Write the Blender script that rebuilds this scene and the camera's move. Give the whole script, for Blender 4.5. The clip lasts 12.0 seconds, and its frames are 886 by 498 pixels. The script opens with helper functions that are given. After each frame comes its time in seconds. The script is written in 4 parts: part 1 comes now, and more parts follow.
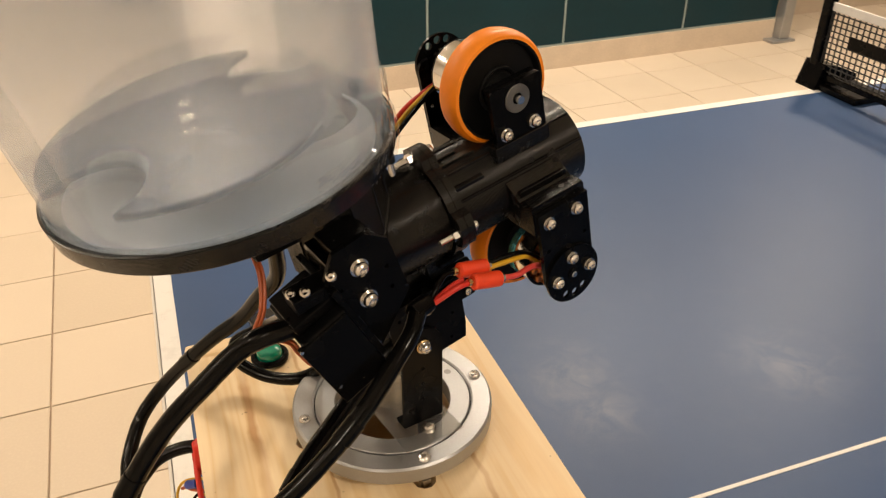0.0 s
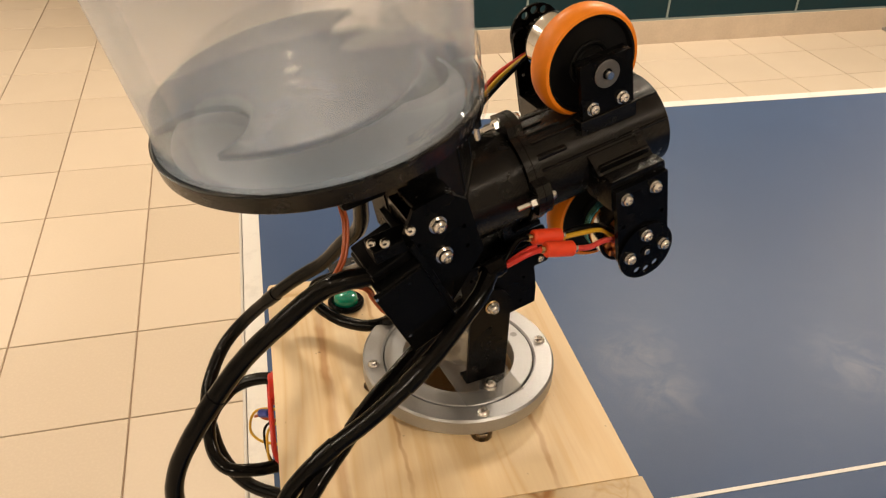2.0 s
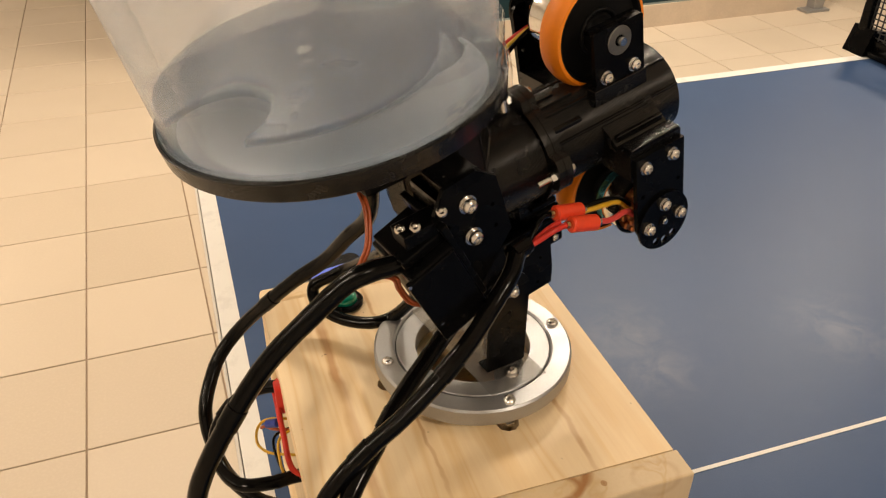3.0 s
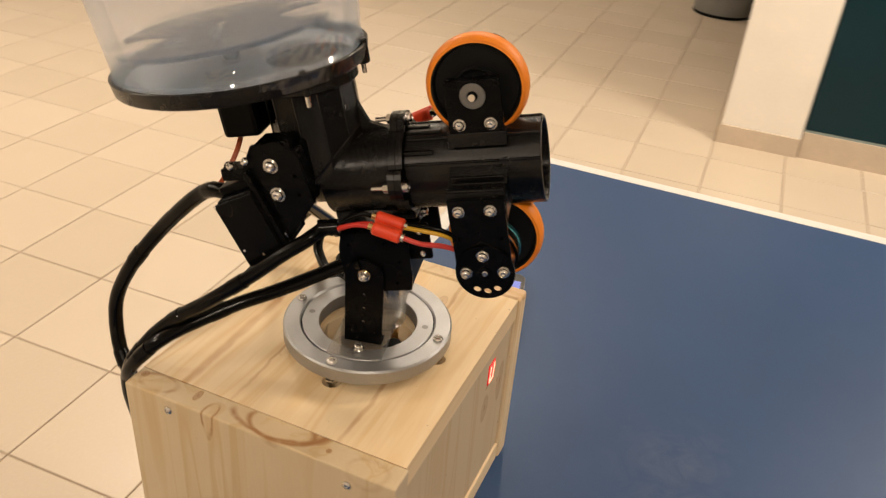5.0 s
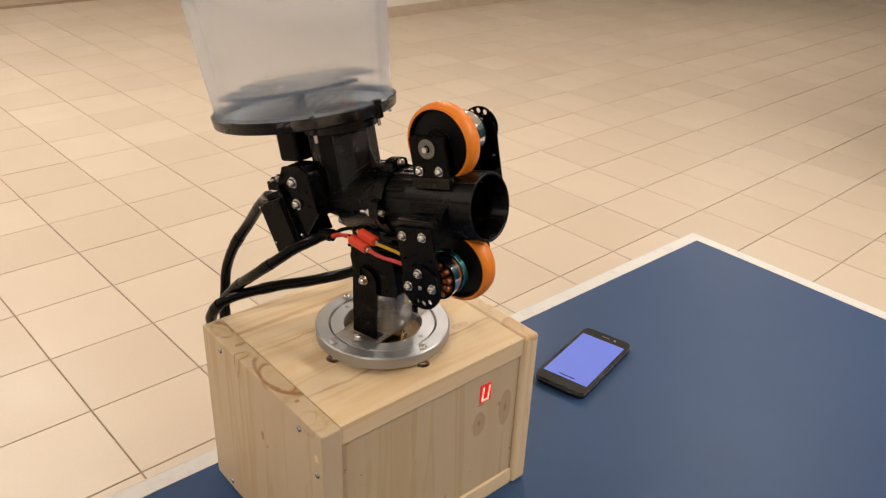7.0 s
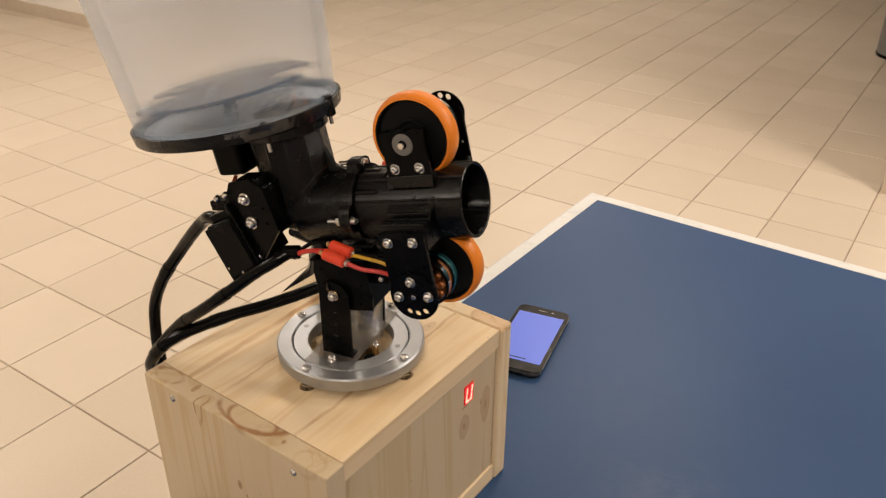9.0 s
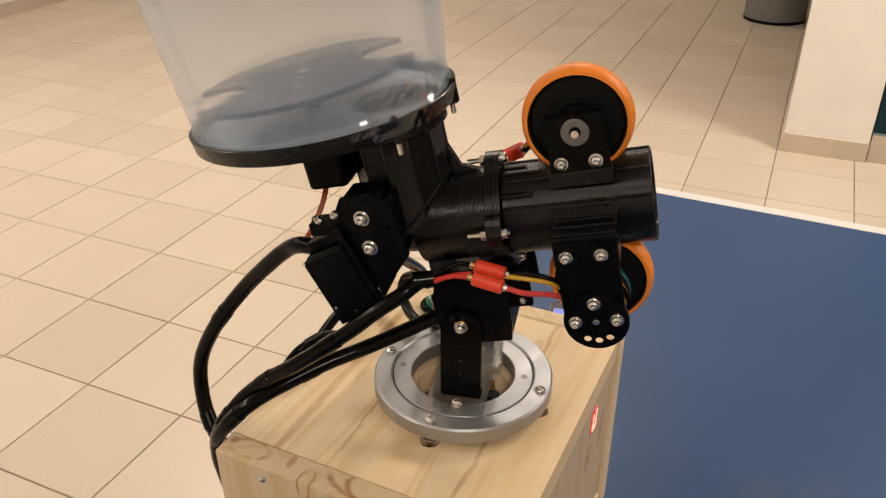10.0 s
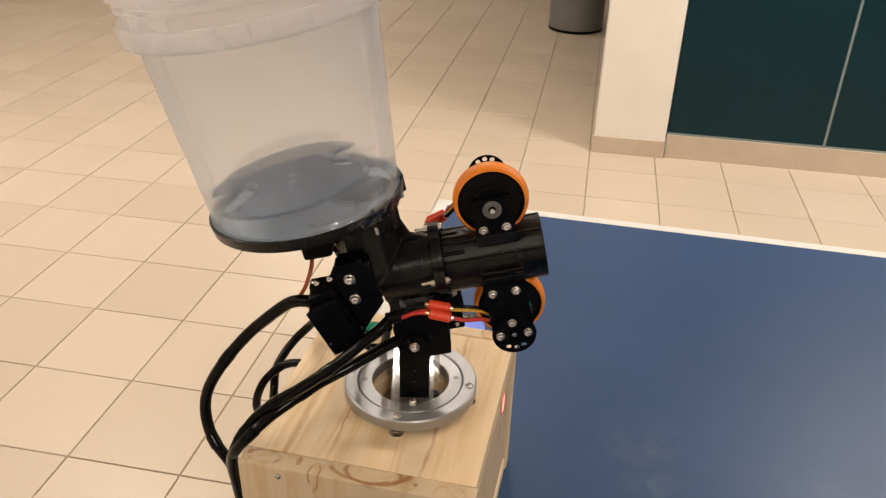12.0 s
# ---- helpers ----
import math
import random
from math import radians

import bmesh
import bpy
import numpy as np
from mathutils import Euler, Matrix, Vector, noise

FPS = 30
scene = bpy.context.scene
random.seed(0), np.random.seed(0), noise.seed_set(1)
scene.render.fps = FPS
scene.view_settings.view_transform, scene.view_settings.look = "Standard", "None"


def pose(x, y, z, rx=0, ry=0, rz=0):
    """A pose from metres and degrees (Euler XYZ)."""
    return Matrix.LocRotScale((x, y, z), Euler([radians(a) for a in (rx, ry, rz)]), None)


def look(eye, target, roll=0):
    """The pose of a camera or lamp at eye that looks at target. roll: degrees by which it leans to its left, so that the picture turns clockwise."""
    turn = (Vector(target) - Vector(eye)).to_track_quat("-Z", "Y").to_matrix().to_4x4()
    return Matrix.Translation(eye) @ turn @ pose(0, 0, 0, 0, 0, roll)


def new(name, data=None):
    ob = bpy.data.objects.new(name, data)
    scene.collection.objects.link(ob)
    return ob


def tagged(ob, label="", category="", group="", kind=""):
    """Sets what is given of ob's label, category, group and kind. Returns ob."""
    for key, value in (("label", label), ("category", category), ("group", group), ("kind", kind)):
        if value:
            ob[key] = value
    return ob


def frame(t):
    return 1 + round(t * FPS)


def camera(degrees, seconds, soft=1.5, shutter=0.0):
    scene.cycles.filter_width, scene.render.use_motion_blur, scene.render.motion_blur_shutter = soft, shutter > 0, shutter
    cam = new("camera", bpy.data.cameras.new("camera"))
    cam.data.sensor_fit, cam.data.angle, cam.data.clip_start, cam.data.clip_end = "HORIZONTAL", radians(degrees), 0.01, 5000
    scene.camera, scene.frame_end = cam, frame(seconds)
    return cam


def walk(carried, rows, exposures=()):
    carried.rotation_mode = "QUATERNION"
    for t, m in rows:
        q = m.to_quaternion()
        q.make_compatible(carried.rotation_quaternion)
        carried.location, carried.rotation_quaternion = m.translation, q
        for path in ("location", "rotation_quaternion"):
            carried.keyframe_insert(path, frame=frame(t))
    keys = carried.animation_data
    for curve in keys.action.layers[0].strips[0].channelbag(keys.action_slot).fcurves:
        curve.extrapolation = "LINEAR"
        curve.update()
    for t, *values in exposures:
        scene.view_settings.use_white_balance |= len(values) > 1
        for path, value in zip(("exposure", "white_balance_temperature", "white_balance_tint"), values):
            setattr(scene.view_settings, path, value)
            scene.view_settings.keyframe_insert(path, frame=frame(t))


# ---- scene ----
cam = camera(57.4, 12.0, soft=1.2, shutter=0.2)
PATH = [
    (0, (0.047, -1.132, 1.284), (0.635, 0.478, 0.253), 0.1),
    (0.3, (0.074, -1.128, 1.280), (0.553, 0.534, 0.276), 0.4),
    (0.5, (0.077, -1.122, 1.296), (0.5, 0.554, 0.291), 0.5),
    (1, (0.071, -1.124, 1.3), (0.441, 0.535, 0.247), 1.8),
    (1.5, (0.064, -1.143, 1.306), (0.436, 0.494, 0.219), 2.2),
    (2, (0.044, -1.146, 1.291), (0.434, 0.474, 0.184), 2.0),
    (2.5, (0.021, -1.13, 1.278), (0.487, 0.472, 0.176), 0.9),
    (2.7, (0.005, -1.119, 1.272), (0.549, 0.463, 0.176), 0.5),
    (4.3, (0.096, -1.208, 1.299), (0.32, 0.475, 0.243), 3.9),
    (4.5, (0.157, -1.211, 1.307), (0.226, 0.498, 0.27), 4.4),
    (5, (0.367, -1.189, 1.299), (-0.262, 0.406, 0.27), 4.7),
    (5.5, (0.559, -1.118, 1.277), (-0.572, 0.202, 0.287), 4.9),
    (5.8, (0.602, -1.092, 1.256), (-0.691, 0.087, 0.287), 4.6),
    (6, (0.612, -1.091, 1.257), (-0.75, 0.037, 0.323), 2.9),
    (6.3, (0.600, -1.078, 1.285), (-0.803, 0.012, 0.357), 1.8),
    (6.5, (0.606, -1.089, 1.298), (-0.796, 0.024, 0.406), 1.6),
    (7, (0.645, -1.142, 1.345), (-0.684, 0.043, 0.433), 2.4),
    (7.2, (0.66, -1.152, 1.351), (-0.641, 0.044, 0.415), 2.7),
    (8.8, (0.587, -1.176, 1.348), (-0.529, 0.18, 0.39), 0.7),
    (9, (0.533, -1.172, 1.334), (-0.497, 0.253, 0.38), 0.3),
    (9.3, (0.418, -1.150, 1.312), (-0.486, 0.354, 0.352), 0.4),
    (9.5, (0.363, -1.166, 1.304), (-0.442, 0.395, 0.348), 0.9),
    (10, (0.327, -1.168, 1.294), (-0.433, 0.399, 0.311), -0.3),
    (10.3, (0.313, -1.198, 1.311), (-0.407, 0.398, 0.346), -0.3),
    (10.5, (0.306, -1.24, 1.355), (-0.287, 0.393, 0.363), 1.0),
    (11, (0.337, -1.299, 1.396), (-0.169, 0.36, 0.401), 1.6),
    (11.5, (0.328, -1.321, 1.407), (-0.188, 0.352, 0.441), 0.9),
    (12, (0.298, -1.34, 1.418), (-0.07, 0.368, 0.444), 1.5),
]
walk(cam, [(t, look(eye, target, roll)) for t, eye, target, roll in PATH], [(0.0, 0.21, 7150, 10), (1.0, 0.20, 7150, 10), (2.7, 0.10, 7150, 10), (4.5, 0.11, 7000, 10), (5.0, 0.11, 6900, 10), (6.0, 0.02, 6520, 10), (7.2, 0.0, 6180, 10), (9.0, 0.0, 6330, 10), (12.0, 0.0, 6300, 10)])

# ---- light ----
world = bpy.data.worlds.new("room_air")
scene.world = world
world.use_nodes = True
world.node_tree.nodes["Background"].inputs[0].default_value = (1.0, 0.86, 0.70, 1)
world.node_tree.nodes["Background"].inputs[1].default_value = 0.05

CEILING = 2.75
LAMP_COLOUR = (1.0, 0.875, 0.745)
# second to fourth follow table glints; the others are unseen, added as fill
LAMPS = [(-2.2, 1.5, 34), (-0.45, 1.6, 18), (1.5, 1.3, 42), (2.6, 1.15, 46), (-4.3, -0.4, 48), (-2.8, -1.5, 30), (-1.7, -2.7, 25), (1.2, -2.8, 32), (-2.4, 4.8, 30)]  # x, y, watts


# ---- materials ----
class Graph:
    """Small helper round a material's node tree."""

    def __init__(self, name):
        self.material = bpy.data.materials.new(name)
        self.material.use_nodes = True
        self.tree = self.material.node_tree
        self.shader = self.tree.nodes["Principled BSDF"]
        self.out = self.tree.nodes["Material Output"]

    def node(self, kind, **settings):
        n = self.tree.nodes.new(kind)
        for key, value in settings.items():
            setattr(n, key, value)
        return n

    def join(self, a, b):
        self.tree.links.new(a, b)

    def value(self, socket, v):
        if hasattr(v, "is_linked"):
            self.join(v, socket)
        else:
            socket.default_value = v

    def coords(self, scale=(1, 1, 1), which="Object"):
        m = self.node("ShaderNodeMapping")
        m.inputs["Scale"].default_value = scale
        self.join(self.node("ShaderNodeTexCoord").outputs[which], m.inputs[0])
        return m.outputs[0]

    def noise(self, vector, scale, detail=4, rough=0.55, distort=0.0):
        n = self.node("ShaderNodeTexNoise")
        self.join(vector, n.inputs["Vector"])
        n.inputs["Scale"].default_value, n.inputs["Detail"].default_value = scale, detail
        n.inputs["Roughness"].default_value, n.inputs["Distortion"].default_value = rough, distort
        return n.outputs["Fac"]

    def ramp(self, fac, *stops):
        r = self.node("ShaderNodeValToRGB")
        self.join(fac, r.inputs[0])
        e = r.color_ramp.elements
        while len(e) < len(stops):
            e.new(0.5)
        for el, (p, c) in zip(e, stops):
            el.position = p
            el.color = (*c, 1) if isinstance(c, tuple) else (c, c, c, 1)
        return r.outputs[0]

    def mix(self, fac, a, b, blend="MIX"):
        m = self.node("ShaderNodeMix", data_type="RGBA", blend_type=blend)
        self.value(m.inputs["Factor"], fac)
        for s, v in ((m.inputs[6], a), (m.inputs[7], b)):
            if isinstance(v, tuple):
                s.default_value = (*v, 1)
            else:
                self.join(v, s)
        return m.outputs[2]

    def math(self, op, a, b=0.0):
        m = self.node("ShaderNodeMath", operation=op)
        self.value(m.inputs[0], a)
        self.value(m.inputs[1], b)
        return m.outputs[0]

    def bump(self, height, strength=0.2, distance=0.001):
        b = self.node("ShaderNodeBump")
        b.inputs["Strength"].default_value, b.inputs["Distance"].default_value = strength, distance
        self.join(height, b.inputs["Height"])
        self.join(b.outputs[0], self.shader.inputs["Normal"])

    def set(self, **v):
        for key, value in v.items():
            s = self.shader.inputs[key.replace("_", " ").title().replace("Ior", "IOR")]
            if isinstance(value, tuple):
                s.default_value = (*value, 1)
            else:
                self.value(s, value)
        return self


def simple(name, colour, roughness=0.5, metallic=0.0, grain=300.0, vary=0.25, bump=0.1, **more):
    """A surface with fine grain, soft blotches and a little relief."""
    g = Graph(name)
    at = g.coords()
    fine, broad = g.noise(at, grain), g.noise(at, grain / 12, 3)
    dark = tuple(c * (1 - vary) for c in colour)
    light = tuple(min(1, c * (1 + vary * 0.6)) for c in colour)
    blend = g.math("ADD", g.math("MULTIPLY", fine, 0.4), g.math("MULTIPLY", broad, 0.6))
    g.set(base_color=g.ramp(blend, (0.3, dark), (0.7, light)), metallic=metallic)
    g.set(roughness=g.ramp(broad, (0.3, max(0.03, roughness - 0.08)), (0.7, min(1, roughness + 0.08))))
    g.set(**more)
    if bump:
        g.bump(fine, bump, 0.0004)
    return g.material


def printed(name, layers=2600.0, way="X"):
    """Black printed plastic with its fine layer lines."""
    g = Graph(name)
    at = g.coords()
    w = g.node("ShaderNodeTexWave", bands_direction=way)
    g.join(at, w.inputs["Vector"])
    w.inputs["Scale"].default_value, w.inputs["Distortion"].default_value = layers / 6.28, 0.6
    blot = g.noise(at, 60)
    g.set(base_color=g.ramp(blot, (0.3, (0.0022, 0.0022, 0.0023)), (0.75, (0.0055, 0.0053, 0.005))))
    g.set(roughness=g.ramp(g.noise(at, 90, 3), (0.3, 0.17), (0.7, 0.30)))
    g.set(specular_ior_level=0.34)
    ridge = g.math("ADD", g.math("MULTIPLY", w.outputs["Fac"], 0.7), g.math("MULTIPLY", g.noise(at, 700, 2), 0.5))
    g.bump(ridge, 0.55, 0.0003)
    return g.material


def wood(name, axis, seed, tone=1.0, knots=(), streaks=(), rings=()):
    """Pale pine: streaks along one axis, growth bands, knots and single dark streaks at given places of the board.
    knots: (centre, radii, strength, fill); streaks: (cross axis, place, half width); rings: (centre, radii, line width, strength)."""
    g = Graph(name)
    tex = g.node("ShaderNodeTexCoord").outputs["Object"]
    shift = g.node("ShaderNodeMapping")
    shift.inputs["Location"].default_value = (seed * 1.7, seed * 0.9, seed * 0.4)
    g.join(tex, shift.inputs[0])
    stretch = [1, 1, 1]
    stretch[axis] = 0.06
    long = g.node("ShaderNodeMapping")
    long.inputs["Scale"].default_value = stretch
    g.join(shift.outputs[0], long.inputs[0])
    wander = g.noise(tex, 26, 3)
    bands = g.noise(long.outputs[0], 48, 2, 0.5, 0.9)
    fine = g.noise(long.outputs[0], 620, 3, 0.6)
    broad = g.noise(long.outputs[0], 17, 2, 0.5, 0.5)
    # tone scales the whole board's colour; below one it paints shade in
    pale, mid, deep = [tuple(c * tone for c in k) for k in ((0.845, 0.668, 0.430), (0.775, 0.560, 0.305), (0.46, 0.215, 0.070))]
    colour = g.ramp(bands, (0.34, pale), (0.52, pale), (0.60, mid), (0.66, pale), (0.82, mid))
    colour = g.mix(g.ramp(broad, (0.48, 0.0), (0.70, 0.6)), colour, mid)
    colour = g.mix(g.ramp(fine, (0.35, 0.06), (0.6, 0.0)), colour, deep)
    for across, place, half in streaks:
        sep = g.node("ShaderNodeSeparateXYZ")
        g.join(tex, sep.inputs[0])
        off = g.math("ADD", sep.outputs[across], g.math("MULTIPLY", g.math("SUBTRACT", wander, 0.5), 0.010))
        d = g.math("ABSOLUTE", g.math("SUBTRACT", off, place))
        d = g.math("DIVIDE", d, half)
        patch = g.ramp(g.noise(tex, 15, 2), (0.35, 0.15), (0.6, 0.75))
        colour = g.mix(g.math("MULTIPLY", g.ramp(d, (0.35, 1.0), (1.0, 0.0)), patch), colour, deep)
    for centre, radii, strength, fill in knots:
        m = g.node("ShaderNodeMapping", vector_type="TEXTURE")
        m.inputs["Location"].default_value = centre
        m.inputs["Scale"].default_value = radii
        g.join(tex, m.inputs[0])
        length = g.node("ShaderNodeVectorMath", operation="LENGTH")
        g.join(m.outputs[0], length.inputs[0])
        d = g.math("ADD", length.outputs["Value"], g.math("MULTIPLY", g.math("SUBTRACT", wander, 0.5), 0.95))
        d = g.math("DIVIDE", d, 2.0)
        body = g.ramp(d, (0.0, fill), (0.30, fill * 0.8), (0.41, fill), (0.455, 0.8 * strength), (0.50, 0.0))
        if fill < 0.3:
            body = g.math("MULTIPLY", body, g.ramp(g.noise(tex, 75, 2), (0.44, 0.05), (0.56, 1.0)))
        colour = g.mix(body, colour, deep)
        core = g.ramp(d, (0.0, fill), (0.09, 0.0))
        colour = g.mix(core, colour, (0.10, 0.045, 0.02))
    for centre, radii, width, strength in rings:
        m = g.node("ShaderNodeMapping", vector_type="TEXTURE")
        m.inputs["Location"].default_value, m.inputs["Scale"].default_value = centre, radii
        g.join(tex, m.inputs[0])
        length = g.node("ShaderNodeVectorMath", operation="LENGTH")
        g.join(m.outputs[0], length.inputs[0])
        d = g.math("ADD", length.outputs["Value"], g.math("MULTIPLY", g.math("SUBTRACT", wander, 0.5), 0.5))
        line = g.ramp(g.math("DIVIDE", g.math("ABSOLUTE", g.math("SUBTRACT", d, 1.0)), width), (0.15, strength), (1.0, 0.0))
        line = g.math("MULTIPLY", line, g.ramp(g.noise(tex, 60, 2), (0.36, 0.15), (0.55, 1.0)))
        inner = g.ramp(d, (0.7, 0.22 * strength), (1.0, 0.0))
        colour = g.mix(inner, colour, mid)
        colour = g.mix(line, colour, deep)
    speck = g.ramp(g.noise(tex, 120, 2), (0.735, 0.0), (0.78, 0.7))
    colour = g.mix(speck, colour, (0.16, 0.075, 0.03))
    g.set(base_color=colour, roughness=g.ramp(fine, (0.3, 0.48), (0.7, 0.62)))
    g.bump(fine, 0.2, 0.0003)
    return g.material


def cloudy(name="milky_plastic", open_share=0.55, scatter=0.33, tint=(0.36, 0.66, 1.0)):
    """Milky polypropylene: blurs what lies behind it and scatters part of the light."""
    g = Graph(name)
    streak = g.noise(g.coords(), 30, 3)
    glass, tr, di, clear = [g.node("ShaderNodeBsdf" + k) for k in ("Glass", "Translucent", "Diffuse", "Transparent")]
    glass.inputs["Color"].default_value = (0.998, 0.998, 0.998, 1)
    glass.inputs["Roughness"].default_value, glass.inputs["IOR"].default_value = 0.20, 1.12
    tr.inputs[0].default_value = (1.0, 0.96, 0.95, 1)
    di.inputs[0].default_value = (*tint, 1)
    m1, m2, m3 = [g.node("ShaderNodeMixShader") for _ in range(3)]
    m1.inputs[0].default_value = 0.40
    g.join(tr.outputs[0], m1.inputs[1]); g.join(di.outputs[0], m1.inputs[2])
    g.join(g.ramp(streak, (0.3, scatter - 0.015), (0.7, scatter + 0.015)), m2.inputs[0])
    g.join(glass.outputs[0], m2.inputs[1]); g.join(m1.outputs[0], m2.inputs[2])
    m3.inputs[0].default_value = open_share
    g.join(m2.outputs[0], m3.inputs[1]); g.join(clear.outputs[0], m3.inputs[2])
    g.join(m3.outputs[0], g.out.inputs[0])
    return g.material


def clear_plastic(name="clear_acrylic", least=0.03, most=0.16):
    g = Graph(name)
    clear, gloss, mix = g.node("ShaderNodeBsdfTransparent"), g.node("ShaderNodeBsdfGlossy"), g.node("ShaderNodeMixShader")
    clear.inputs[0].default_value = (0.97, 0.97, 0.965, 1)
    gloss.inputs["Roughness"].default_value = 0.06
    lw = g.node("ShaderNodeLayerWeight")
    lw.inputs[0].default_value = 0.35
    scr = g.ramp(g.noise(g.coords(), 45, 4), (0.4, least), (0.75, most))
    g.join(g.math("ADD", g.math("MULTIPLY", lw.outputs["Fresnel"], 0.35), scr), mix.inputs[0])
    g.join(clear.outputs[0], mix.inputs[1]); g.join(gloss.outputs[0], mix.inputs[2])
    veil, last = g.node("ShaderNodeBsdfDiffuse"), g.node("ShaderNodeMixShader")
    veil.inputs[0].default_value = (0.75, 0.75, 0.74, 1)
    last.inputs[0].default_value = least * 1.6
    g.join(mix.outputs[0], last.inputs[1]); g.join(veil.outputs[0], last.inputs[2])
    g.join(last.outputs[0], g.out.inputs[0])
    return g.material


def glow(name, colour, strength):
    g = Graph(name)
    g.set(base_color=tuple(c * 0.5 for c in colour), roughness=0.3)
    g.shader.inputs["Emission Color"].default_value = (*colour, 1)
    g.shader.inputs["Emission Strength"].default_value = strength
    return g.material


def floor_tile():
    g = Graph("beige_floor_tile")
    rnd = g.node("ShaderNodeObjectInfo").outputs["Random"]
    isl = g.node("ShaderNodeNewGeometry").outputs["Random Per Island"]
    pick = g.math("FRACT", g.math("ADD", rnd, isl))
    at = g.coords(which="Generated")
    pos = g.node("ShaderNodeNewGeometry").outputs["Position"]
    broad, fine = g.noise(pos, 2.2, 3), g.noise(pos, 160, 4)
    base = g.ramp(pick, (0.0, (0.52, 0.435, 0.335)), (1.0, (0.585, 0.495, 0.39)))
    base = g.mix(g.ramp(broad, (0.35, 0.0), (0.75, 0.35)), base, (0.50, 0.41, 0.31))
    base = g.mix(g.ramp(fine, (0.45, 0.0), (0.7, 0.25)), base, (0.62, 0.53, 0.42))
    g.set(base_color=base, roughness=g.ramp(broad, (0.3, 0.34), (0.7, 0.46)))
    g.bump(g.noise(pos, 25, 3), 0.06, 0.002)
    return g.material


def table_blue():
    g = Graph("blue_table_paint")
    pos = g.node("ShaderNodeNewGeometry").outputs["Position"]
    broad, fine, dust = g.noise(pos, 3.0, 3), g.noise(pos, 900, 3), g.noise(pos, 34, 5, 0.7)
    base = g.ramp(broad, (0.3, (0.033, 0.073, 0.174)), (0.7, (0.038, 0.082, 0.190)))
    base = g.mix(g.ramp(dust, (0.60, 0.0), (0.85, 0.05)), base, (0.14, 0.17, 0.23))
    base = g.mix(g.ramp(fine, (0.4, 0.0), (0.7, 0.18)), base, (0.04, 0.08, 0.17))
    # two worn, scuffed spots with a dull whitish bloom
    worn = 0.0
    for centre, radius in (((0.379, -0.590, 0.76), 0.075), ((0.385, -0.645, 0.76), 0.055), ((0.602, -0.645, 0.76), 0.075)):
        away = g.node("ShaderNodeVectorMath", operation="DISTANCE")
        g.join(pos, away.inputs[0])
        away.inputs[1].default_value = centre
        spot = g.ramp(g.math("DIVIDE", away.outputs["Value"], radius), (0.0, 1.0), (0.35, 0.6), (1.0, 0.0))
        worn = g.math("MAXIMUM", spot, worn)
    worn = g.math("MULTIPLY", worn, g.ramp(g.noise(pos, 26, 5, 0.65, 0.8), (0.42, 0.05), (0.66, 1.0)))
    base = g.mix(g.math("MULTIPLY", worn, 0.07), base, (0.32, 0.31, 0.33))
    g.set(base_color=base, roughness=g.ramp(dust, (0.35, 0.38), (0.75, 0.44)), specular_ior_level=g.math("ADD", g.ramp(dust, (0.45, 0.205), (0.72, 0.245)), g.math("MULTIPLY", worn, 0.20)))
    g.bump(fine, 0.25, 0.0005)
    return g.material


def marked_white():
    g = Graph("scuffed_white_paint")
    pos = g.node("ShaderNodeNewGeometry").outputs["Position"]
    scuff, fine = g.noise(pos, 38, 5, 0.7), g.noise(pos, 300, 3)
    base = g.ramp(scuff, (0.52, (0.74, 0.73, 0.70)), (0.76, (0.60, 0.59, 0.57)))
    g.set(base_color=base, roughness=0.5)
    g.bump(fine, 0.15, 0.0005)
    return g.material


